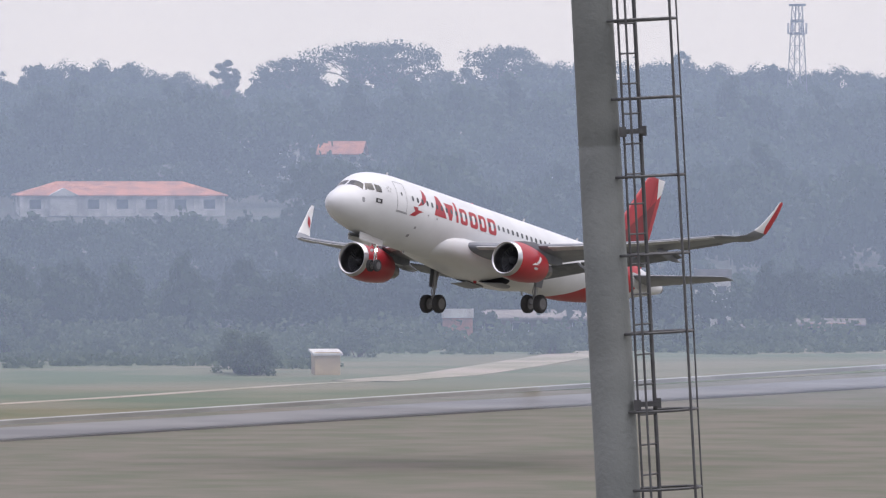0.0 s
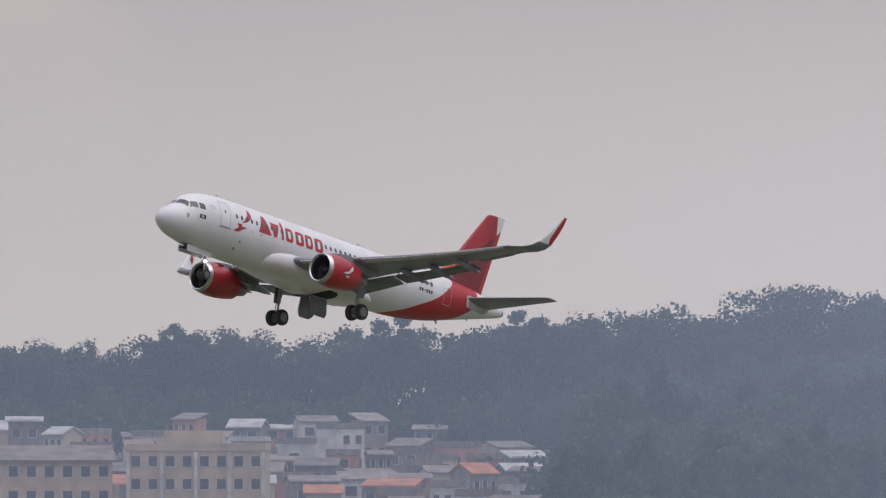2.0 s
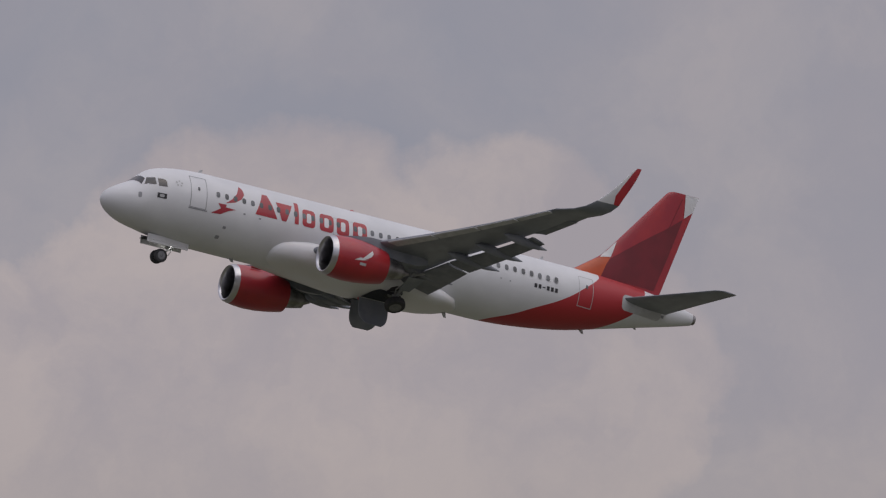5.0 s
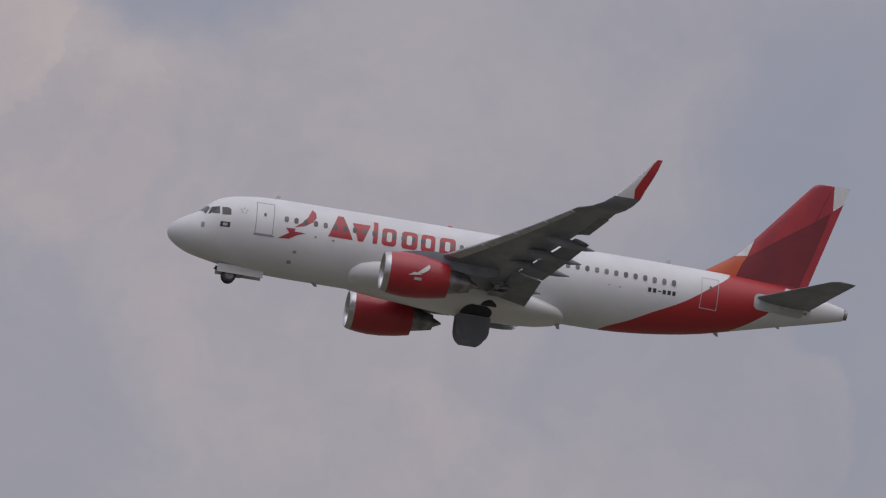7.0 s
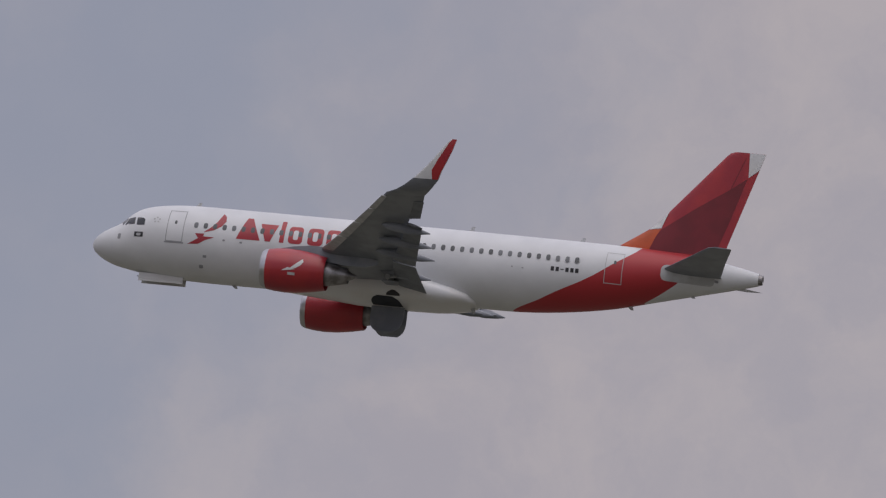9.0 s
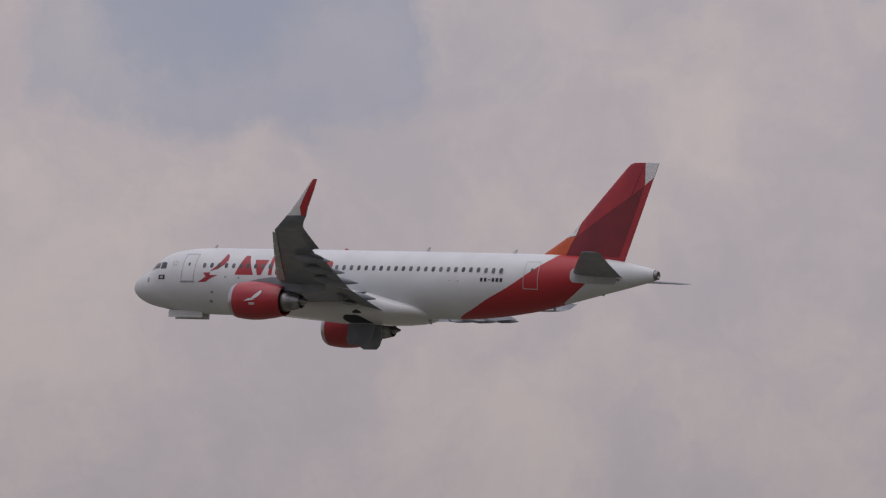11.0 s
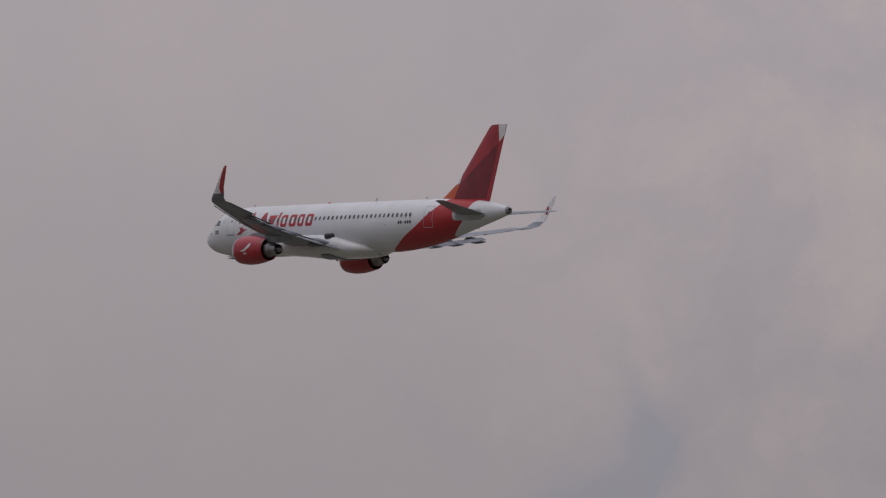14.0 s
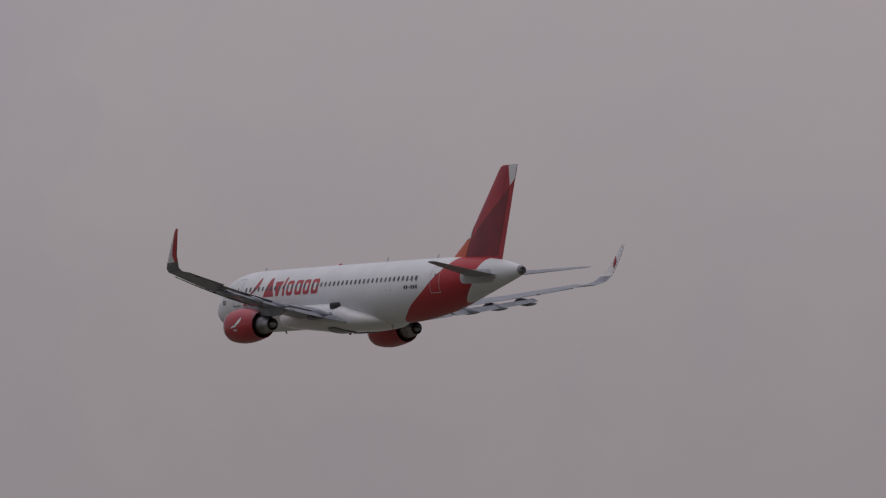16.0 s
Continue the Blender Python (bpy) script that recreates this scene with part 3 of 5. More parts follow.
def build_wing(plane, side):
    def sec(y, cut=1.0, th=None, z=None):
        le, te = wing_le(y), wing_te(y)
        return ((le, y, wing_z(y) if z is None else z), (te - le) * cut, th or np.interp(y, [2, 6, 16], [0.145, 0.12, 0.105]), (0, 1), radians(np.interp(y, [2, 16], [3.5, -0.5])), 0.015, 14)

    secs = [sec(y, 0.83 if y <= 12.3 else (0.90 if y < 12.6 else 1.0)) for y in (1.2, 2, 3, 4, 5, 6.4, 8, 10, 11.5, 12.3, 12.45, 13.2, 14.2, 15.0, 15.7)]
    wing = surface("wing", secs, M_WING, plane, "grey swept wing", side)
    # upturned tip
    tip = []
    base = wing_z(15.7)
    for y, z, le, c, an in ((15.7, base, wing_le(15.7), wing_te(15.7) - wing_le(15.7), 8), (16.5, base + 0.08, 20.02, 1.76, 14), (16.95, base + 0.28, 20.52, 1.55, 36), (17.2, base + 0.65, 21.02, 1.36, 60),
                            (17.38, base + 1.1, 21.50, 1.04, 70), (17.52, base + 1.65, 21.98, 0.82, 75), (17.63, 3.1, 22.40, 0.62, 78), (17.69, 3.5, 22.70, 0.44, 78), (17.71, 3.7, 22.90, 0.30, 78)):
        tip.append(((le, y, z), c, 0.085, (-math.sin(radians(an)), math.cos(radians(an))), 0.0, 0.0, 14))
    surface("winglet_root", tip[:4], M_WING, wing, "grey upturned wing tip root", side)
    surface("winglet", tip[3:], M_WHITE, wing, "upturned white wing tip", side)
    # red paint on the outer face
    red = []
    for (le, c, th, (ny, nz), tw, cam_, n), cut in zip(tip[3:], (0.74, 0.46, 0.33, 0.26, 0.20, 0.16)):
        o = 0.40 * th * c + 0.006
        red.append(((le[0] + cut * c, le[1] - ny * o, le[2] - nz * o), c * (0.97 - cut), th * 0.26, (ny, nz), 0.0, 0.0, 14))
    surface("winglet_paint", red, M_RED, wing, "red paint on the outer winglet face", side)
    a, z, y = 22.42, base + 1.62, 17.42
    v = [(17 - a + dx, side * (y + 0.20 * dz + o), z + dz) for o in (0.0, 0.02) for dx, dz in ((0.0, -0.42), (0.14, -0.10), (-0.02, 0.40), (-0.16, 0.12), (-0.14, -0.12))]
    f = [(0, 1, 2, 3, 4), (9, 8, 7, 6, 5)] + [(k, (k + 1) % 5, (k + 1) % 5 + 5, k + 5) for k in range(5)]
    piece("winglet_emblem", mesh_of("winglet_emblem", v, f, M_RED), wing)
    # flaps, drooped for take-off
    for y0, y1 in ((2.15, 6.3), (6.5, 12.3)):
        fs = []
        for y in np.linspace(y0, y1, 5):
            le, te = wing_le(y), wing_te(y)
            c = te - le
            fs.append(((le + 0.80 * c, y, wing_z(y) - 0.05 * c - 0.10), 0.27 * c, 0.13, (0, 1), radians(14), 0.02, 10))
        surface("flap", fs, M_FLAP, wing, "lowered trailing-edge flap", side)
    # aileron line
    surface("aileron", [((wing_le(y) + 0.765 * (wing_te(y) - wing_le(y)), y, wing_z(y) - 0.01), 0.25 * (wing_te(y) - wing_le(y)), 0.14, (0, 1), radians(2), 0.0, 8) for y in (12.55, 14.9)], M_FLAP, wing, "", side)
    # slats
    for y0, y1 in ((2.7, 5.0), (6.6, 9.0), (9.1, 11.4), (11.5, 13.6), (13.7, 15.5)):
        fs = [((wing_le(y) - 0.16, y, wing_z(y) - 0.10), 0.13 * (wing_te(y) - wing_le(y)), 0.20, (0, 1), radians(12), 0.06, 8) for y in (y0, y1)]
        surface("slat", fs, M_GREYPANEL, wing, "pale leading-edge slat", side)
    # flap track fairings
    for y, ln in ((3.9, 2.9), (7.6, 3.3), (9.7, 3.0), (11.9, 2.7)):
        te, z = wing_te(y), wing_z(y)
        prof = [(0, 0.02), (0.3, 0.13), (0.9, 0.19), (1.7, 0.19), (2.4, 0.12), (3.0, 0.02)]
        rings = [[(17 - (te - 2.0 + a * ln / 3.0), side * (y + r * 0.8 * math.cos(2 * math.pi * k / 12)), z - 0.28 - 0.10 * a + r * 1.35 * math.sin(2 * math.pi * k / 12)) for k in range(12)] for a, r in prof]
        v, f = loft(rings)
        piece("flap_track_fairing", smooth_angle(mesh_of("flap_track_fairing", v, f, M_WING)), wing, "")


def build_engine(plane, side):
    y, z = side * 5.75, -2.0
    at = pose(17 - 11.0, y, z)
    n = 44
    v, f = lathe([(-0.30, 1.10), (-0.7, 1.16), (-1.3, 1.20), (-2.0, 1.17), (-2.8, 1.06), (-3.5, 0.92), (-3.56, 0.90), (-3.5, 0.86), (-2.9, 0.88)], n)
    nac = piece("engine", smooth_angle(mesh_of("engine", v, f, M_RED), 60), plane, "red engine nacelle slung under the wing", at)
    v, f = lathe([(-0.31, 1.103), (-0.12, 1.06), (0.0, 0.985), (-0.02, 0.93), (-0.16, 0.88), (-0.5, 0.86), (-1.0, 0.87)], n)
    piece("inlet_lip", smooth_angle(mesh_of("inlet_lip", v, f, M_METAL), 60), nac, "polished metal inlet lip")
    v, f = lathe([(-0.95, 0.87), (-1.0, 0.3)], n)
    blades = [(v, f)]
    for k in range(24):
        a = 2 * math.pi * k / 24
        pts = []
        for r, tw in ((0.26, 0.5), (0.84, 0.16)):
            for s in (-0.08, 0.08):
                pts.append((-0.86 + s * 0.8, r * math.cos(a + s * tw * 2), r * math.sin(a + s * tw * 2)))
        blades.append((pts, [(0, 1, 3, 2)]))
    v, f = join(*blades)
    piece("fan", mesh_of("fan", v, f, M_FAN), nac, "dark fan blades deep in the inlet")
    v, f = lathe([(-0.45, 0.01), (-0.55, 0.10), (-0.75, 0.2), (-0.98, 0.28)], 24)
    piece("spinner", smooth_angle(mesh_of("spinner", v, f, M_FAN)), nac, "")
    v, f = lathe([(-2.9, 0.70), (-3.6, 0.66), (-4.3, 0.52), (-4.75, 0.42), (-4.72, 0.38), (-4.3, 0.38)], 32)
    piece("core_cowl", smooth_angle(mesh_of("core_cowl", v, f, M_DARKMETAL)), nac, "dark metal hot section")
    v, f = lathe([(-4.3, 0.34), (-4.8, 0.26), (-5.25, 0.05)], 24)
    piece("exhaust_plug", smooth_angle(mesh_of("exhaust_plug", v, f, M_DARKMETAL)), nac, "")
    v, f = lathe([(-2.75, 0.88), (-2.8, 0.69)], 32)
    piece("fan_duct", mesh_of("fan_duct", v, f, M_FAN), nac, "")
    # pylon
    rings = []
    for x, zb, zt, w in ((-0.9, 1.10, 1.20, 0.05), (-1.6, 1.0, 1.33, 0.20), (-2.6, 0.8, 1.45, 0.24), (-3.6, 0.62, 1.42, 0.24), (-4.6, 0.52, 1.3, 0.22), (-5.6, 0.55, 1.15, 0.14), (-6.3, 0.75, 1.0, 0.04)):
        rings.append([(x, w, zb), (x, w, zt), (x, -w, zt), (x, -w, zb)])
    v, f = loft(rings)
    piece("pylon", smooth_angle(mesh_of("pylon", v, f, M_WING), 50), nac, "grey engine pylon")

    # white emblem on the outer cowl
    def cowl(aft, h):
        r = float(np.interp(aft, [0.3, 0.7, 1.3, 2.0, 2.8, 3.5], [1.10, 1.16, 1.20, 1.17, 1.06, 0.92]))
        return math.sqrt(max(0.01, r * r - h * h))

    for s in (side,):
        for poly in ([(2.35, 0.52), (2.05, 0.25), (1.72, -0.06), (2.05, -0.02), (2.3, 0.16), (2.42, 0.36)], [(1.25, -0.22), (1.6, -0.02), (2.06, -0.08), (1.7, -0.16)], [(1.62, -0.42), (2.02, -0.42), (2.02, -0.28), (1.62, -0.28)]):
            o = decal("white_emblem", [(a + 17, b) for a, b in poly], lambda x, h: cowl(x - 17, h), M_WHITE if poly[0][1] > -0.3 else M_GREYPANEL, nac, "", s, 0.012, 0.07)
    # strake
    v, f = join(box(-1.6, -1.0, -0.01, 0.01, 0, 0.16))
    piece("strake", mesh_of("strake", v, f, M_RED), nac, "", pose(0, -side * 0.75, 0.95, side * 35))


FIN_LE = [(1.5, 29.0), (2.12, 29.38), (2.6, 30.08), (3.0, 30.66), (3.35, 31.13), (7.55, 34.62), (7.75, 34.82), (7.84, 35.05)]


def fin_le(z):
    return float(np.interp(z, [q[0] for q in FIN_LE], [q[1] for q in FIN_LE]))


def fin_te(z):
    return 35.05 + (z - 1.9) * 0.292


def fin_side(aft, z):
    le, c = fin_le(z), fin_te(z) - fin_le(z)
    x = min(max((aft - le) / c, 0.0), 1.0)
    th = 0.095
    return c * (5 * th * (0.2969 * math.sqrt(x) - 0.126 * x - 0.3516 * x * x + 0.2843 * x ** 3 - 0.1026 * x ** 4) + 0.0015)


def build_tail(plane):
    secs = []
    for z in (1.2, 1.9, 2.12, 2.4, 2.6, 2.8, 3.0, 3.35, 4.2, 5.2, 6.2, 7.0, 7.55, 7.75, 7.84):
        secs.append([(17 - fin_le(z) - u * (fin_te(z) - fin_le(z)), h * (fin_te(z) - fin_le(z)), z) for u, h in airfoil(18, 0.095)])
    v, f = loft(secs)
    fin = piece("tail_fin", smooth_angle(mesh_of("tail_fin", v, f, M_RED), 50), plane, "tall red tail fin with orange and white patches")
    for side in (1, -1):
        decal("white_fin_patch", [(35.89, 7.83), (36.775, 7.83), (36.515, 6.93), (35.97, 6.46)], fin_side, M_WHITE, fin, "", side, 0.018, 0.12)
        decal("white_fin_patch", [(31.86, 4.20), (31.30, 3.55), (30.90, 3.12), (31.54, 3.22)], fin_side, M_WHITE, fin, "", side, 0.035, 0.08)
        decal("orange_fin_patch", [(29.42, 2.12), (30.66, 2.96), (30.95, 3.12), (31.54, 3.21), (31.3, 2.75), (31.0, 1.95), (29.6, 1.95)], fin_side, M_ORANGE, fin, "", side, 0.010, 0.1)
        decal("dark_fin_patch", [(35.92, 6.40), (34.9, 5.6), (33.4, 4.55), (31.55, 3.15), (31.3, 2.75), (31.02, 1.95), (34.6, 1.95), (35.3, 4.2)], fin_side, M_DARKRED, fin, "darker red band", side, 0.008, 0.15)
        decal("rudder_line", [(33.75, 2.05), (33.79, 2.05), (35.75, 7.55), (35.71, 7.55)], fin_side, M_DARKRED, fin, "", side, 0.011, 0.2)
        stab = surface("tailplane", [((31.55, 0.3, 0.72), 3.75, 0.10, (0, 1), radians(2.0), 0, 12), ((31.9, 0.9, 0.78), 3.35, 0.10, (0, 1), radians(2.0), 0, 12), ((33.6, 3.5, 1.05), 2.25, 0.095, (0, 1), radians(2.0), 0, 12),
                                     ((35.2, 5.95, 1.31), 1.28, 0.09, (0, 1), radians(2.0), 0, 12), ((35.55, 6.15, 1.33), 0.95, 0.07, (0, 1), radians(2.0), 0, 12)], M_WING, plane, "grey tailplane", side)
        decal("root_plate", rounded(32.0, 34.9, 0.15, 1.05, 0.3), fuselage_side, M_GREYPANEL, stab, "", side, 0.006, 0.1)


def wheel_mesh(name, r, w):
    v1, f1 = loft([[(a * math.cos(2 * math.pi * k / 28), y, a * math.sin(2 * math.pi * k / 28)) for k in range(28)] for y, a in ((-w / 2, r * 0.62), (-w / 2, r * 0.86), (-w * 0.36, r * 0.97), (-w * 0.15, r), (w * 0.15, r), (w * 0.36, r * 0.97), (w / 2, r * 0.86), (w / 2, r * 0.62))])
    v2, f2 = loft([[(a * math.cos(2 * math.pi * k / 28), y, a * math.sin(2 * math.pi * k / 28)) for k in range(28)] for y, a in ((-w / 2 - 0.004, r * 0.60), (-w / 2 + 0.05, r * 0.45), (-w / 2 - 0.02, r * 0.16), (w / 2 + 0.02, r * 0.16), (w / 2 - 0.05, r * 0.45), (w / 2 + 0.004, r * 0.60))])
    v, f = join((v1, f1), (v2, f2))
    return smooth_angle(mesh_of(name, v, f, [M_TYRE, M_HUB], False, [0] * len(f1) + [1] * len(f2)), 35)


def build_gear(plane):
    moving = {}
    # nose leg, hinged under the nose
    v, f = join(tube([(0, 0, 0.1), (0, 0, -0.9)], 0.085), tube([(0, 0, -0.8), (-0.02, 0, -1.85)], 0.055), tube([(-0.02, -0.27, -1.85), (-0.02, 0.27, -1.85)], 0.05), tube([(0.0, 0.1, -0.7), (0.55, 0.1, 0.0)], 0.035),
                tube([(0.0, -0.1, -0.7), (0.55, -0.1, 0.0)], 0.035), tube([(-0.10, 0, -0.95), (-0.26, 0, -1.3), (-0.08, 0, -1.7)], 0.03), box(0.05, 0.12, -0.24, 0.24, -0.95, -0.86))
    nose = piece("nose_gear", mesh_of("nose_gear", v, f, M_STRUT), plane, "grey nose landing gear leg", pose(17 - 5.3, 0, -1.7))
    wm = wheel_mesh("nose_wheel", 0.38, 0.21)
    for s in (-1, 1):
        piece("nose_wheel", wm, nose, "black tyre on a pale hub", pose(-0.02, s * 0.25, -1.85))
        v, f = lathe([(0.0, 0.001), (0.0, 0.09), (-0.08, 0.085), (-0.12, 0.03)], 18)
        piece("landing_light", mesh_of("landing_light", v, f, [M_LAMP if s > 0 else M_METAL]), nose, "bright white landing light", pose(0.16, s * 0.16, -0.92))
    moving["nose"] = nose
    # nose bay doors
    for s in (-1, 1):
        v, f = join(box(-1.25, 1.25, -0.02, 0.02, -0.42, 0.04), box(-1.22, 1.22, 0.021, 0.035, -0.26, -0.22))
        d = piece("nose_gear_door", mesh_of("nose_gear_door", v, f, M_WHITE), plane, "white nose gear bay door", pose(17 - 4.15, s * 0.42, -1.93))
        moving["nose_door", s] = d
    # flat dark sheet under the nose in place of a shaded opening
    v, f = box(-1.6, 1.35, -0.38, 0.38, 0, 0.02)
    piece("nose_gear_bay", mesh_of("nose_gear_bay", v, f, M_BAY_SHADE), plane, "dark sheet painting the shade of the open nose gear bay", pose(17 - 4.15, 0, -2.06, 0, 2.0))
    # main legs
    wm = wheel_mesh("main_wheel", 0.58, 0.42)
    for s in (-1, 1):
        v, f = join(tube([(0, 0, 0.3), (0, 0, -1.15)], 0.14), tube([(0, 0, -1.0), (0.0, 0, -2.2)], 0.085), tube([(0, -0.5, -2.2), (0, 0.5, -2.2)], 0.075), tube([(0, 0, -0.95), (0, -s * 0.32, 0.0)], 0.06),
                    tube([(0.12, 0, -0.9), (0.3, 0, -1.45), (0.08, 0, -2.0)], 0.035), tube([(-0.12, 0, 0.1), (-0.5, 0, 0.4)], 0.07), tube([(-0.1, s * 0.12, -0.2), (-0.08, s * 0.1, -2.0)], 0.02))
        leg = piece("main_gear", mesh_of("main_gear", v, f, M_STRUT), plane, "grey main landing gear leg", pose(17 - 17.55, s * 3.8, -1.5))
        for o in (-0.46, 0.46):
            piece("main_wheel", wm, leg, "black tyre on a pale hub", pose(0, o, -2.2))
        v, f = loft([[(x, s * 0.20, z) for x, z in ((0.34, 0.1), (0.30, -1.15), (-0.34, -1.15), (-0.62, 0.1))], [(x, s * 0.235, z) for x, z in ((0.34, 0.1), (0.30, -1.15), (-0.34, -1.15), (-0.62, 0.1))]])
        piece("leg_door", mesh_of("leg_door", v, f, M_WING), leg, "grey panel on the gear leg")
        moving["main", s] = leg
        # fairing door, hinged near the keel
        hinge_m = pose(17 - 17.05, s * 0.42, -2.53)
        shut = (hinge_m @ pose(0, 0, 0, s * 88, 0, 0)).inverted()

        def skin(u, reach_, off, wide):
            # follows the belly from the keel outwards; u from -1 to 1 along the body
            half = wide * (1 - 0.50 * reach_ ** 4)
            a = 17.05 - u * half
            t_, b_, w_ = np.interp(a, [16.5, 18.3], [-0.25, -0.55]), -2.48, np.interp(a, [16.5, 18.3], [2.28, 2.26])
            an = 0.105 + 0.75 * reach_
            y, z = w_ * math.sin(an) ** 0.75, (t_ + b_) / 2 - (t_ - b_) / 2 * math.cos(an) ** 0.75
            return Vector((17 - a, s * (y + off * math.sin(an)), z - off * math.cos(an)))

        def sheet(off, wide, m, thick):
            n, k = 8, 9
            vs = [m @ skin(-1 + 2 * i / n, j / k, o, wide) for o in (off, off + thick) for j in range(k + 1) for i in range(n + 1)]
            fs, top_ = [], (n + 1) * (k + 1)
            for j in range(k):
                for i in range(n):
                    q = (j * (n + 1) + i, j * (n + 1) + i + 1, (j + 1) * (n + 1) + i + 1, (j + 1) * (n + 1) + i)
                    fs += [q, tuple(c + top_ for c in q[::-1])]
            rim = list(range(n + 1)) + [(j + 1) * (n + 1) - 1 for j in range(1, k + 1)] + [k * (n + 1) + i for i in range(n - 1, -1, -1)] + [j * (n + 1) for j in range(k - 1, 0, -1)]
            for c, d in zip(rim, rim[1:] + rim[:1]):
                fs.append((c, c + top_, d + top_, d))
            return vs, fs
        v, f = sheet(0.035, 0.93, shut, 0.04)
        moving["main_door", s] = piece("main_gear_door", smooth_angle(mesh_of("main_gear_door", v, f, M_WING), 30), plane, "curved grey main gear bay door", hinge_m)
        # dark sheet laid on the closed belly, painting the well's shade
        v, f = sheet(0.008, 0.84, Matrix.Identity(4), 0.012)
        piece("main_gear_bay", mesh_of("main_gear_bay", v, f, M_BAY_SHADE), plane, "dark sheet on the belly painting the shaded wheel well")
    return moving


airliner = tagged(new("airliner"), "white and red twin-engine airliner climbing after take-off", "airliner")
build_fuselage(airliner)
build_belly(airliner)
for port in (1, -1):
    build_wing(airliner, port)
    build_engine(airliner, port)
build_tail(airliner)
GEAR = build_gear(airliner)


# ---- the land ----
def smooth(a, b, v):
    u = min(1.0, max(0.0, (v - a) / (b - a)))
    return u * u * (3 - 2 * u)


def land(x, y):
    """Height of the ground: flat airfield, then a wooded rise."""
    d = math.hypot(x, y)
    az = math.degrees(math.atan2(x, y))
    top = 13.0 + 8.0 * smooth(49.5, 54.0, az)
    return top * smooth(830, 1380, d) + (0.8 * math.sin(x * 0.013) * math.cos(y * 0.017) if d > 900 else 0)


def on_land(az, dist, dz=0.0):
    p = bearing(az, dist)
    p.z = land(p.x, p.y) + dz
    return p


def facing(az, dist, turn=0.0, dz=0.0):
    """A pose on the land whose -y side faces the eye."""
    p = on_land(az, dist, dz)
    return Matrix.Translation(p) @ pose(0, 0, 0, 0, 0, -az + turn)


def build_ground():
    rad = [0, 40, 120, 250, 400, 500, 560, 600, 640, 680, 720, 760, 800] + list(range(830, 1420, 20)) + [1450, 1550, 1700, 1900, 2300, 2900, 3700, 4600]
    azs = list(range(-180, 36, 6)) + [36 + 0.5 * k for k in range(72)] + list(range(72, 180, 6))
    verts, faces = [(0, 0, 0)], []
    for r in rad[1:]:
        for a in azs:
            p = on_land(a, r)
            verts.append((p.x, p.y, p.z))
    n = len(azs)
    for j in range(n):
        faces.append((0, 1 + (j + 1) % n, 1 + j))
    for i in range(len(rad) - 2):
        for j in range(n):
            a, b = 1 + i * n, 1 + (i + 1) * n
            faces.append((a + j, a + (j + 1) % n, b + (j + 1) % n, b + j))
    index = []
    for f in faces:
        x, y = verts[f[-1]][0], verts[f[-1]][1]
        d, az = math.hypot(x, y), math.degrees(math.atan2(x, y))
        index.append(1 if (d > 825 and 50.2 < az < 66) or d > 1320 else 0)
    tagged(new("ground", mesh_of("ground", verts, faces, [M_GRASS, M_LITTER], True, index)), "mown grass airfield in dull green and brown", "ground", kind="structure")


def strip(name, points, width, z, mat, label, category, kind="structure"):
    """A flat band on the ground, slightly proud of it."""
    verts, faces = [], []
    for i, p in enumerate(points):
        a, b = Vector(points[max(i - 1, 0)]), Vector(points[min(i + 1, len(points) - 1)])
        d = (b - a).normalized()
        s = Vector((-d.y, d.x)) * width / 2
        for q in (Vector(p) + s, Vector(p) - s):
            h = land(q.x, q.y) + z
            verts += [(q.x, q.y, h), (q.x, q.y, h - 0.3)]
    for i in range(len(points) - 1):
        a, b = 4 * i, 4 * i + 4
        faces += [(a, a + 2, b + 2, b), (a, b, b + 1, a + 1), (a + 2, a + 3, b + 3, b + 2)]
    return tagged(new(name, mesh_of(name, verts, faces, mat)), label, category, kind=kind)


build_ground()
# runway along two sighted points, a paler edge line, and the perimeter tracks beyond
R0, R1 = Vector((485, 317)), Vector((631, 323))
RD = (R1 - R0).normalized()
RN = Vector((-RD.y, RD.x))


def sighted(*places):
    """Points on the ground plan from (azimuth, distance) pairs."""
    return [tuple(bearing(a, d).xy) for a, d in places]


strip("meadow", [tuple(R0 + RN * 66 + RD * k) for k in (-300, -100, 0, 60, 120, 180, 240, 300, 360)], 104, 0.04, M_MEADOW, "rough green meadow beyond the runway", "meadow")
strip("runway", [tuple(R0 + RD * k) for k in (-420, -200, 0, 200, 420)], 13, 0.10, M_ASPHALT, "grey asphalt runway across the grass", "runway")
strip("runway_edge_line", [tuple(R0 - RN * 5.9 + RD * k) for k in (-420, 420)], 1.1, 0.112, M_PALE, "worn pale edge line on the runway", "marking")
strip("perimeter_track", sighted((53.0, 578), (54.26, 596), (55.4, 614), (56.55, 641), (57.7, 666), (58.78, 696), (59.4, 711)), 1.6, 0.08, M_DUST, "narrow pale dirt track in the grass", "track")
strip("gravel_road", sighted((59.35, 709), (59.93, 730), (60.3, 757), (60.51, 775), (60.81, 800), (61.3, 832), (61.85, 852), (62.87, 868), (64.0, 880)), 6, 0.10, M_DUST, "pale dirt road curving over the grass", "road")


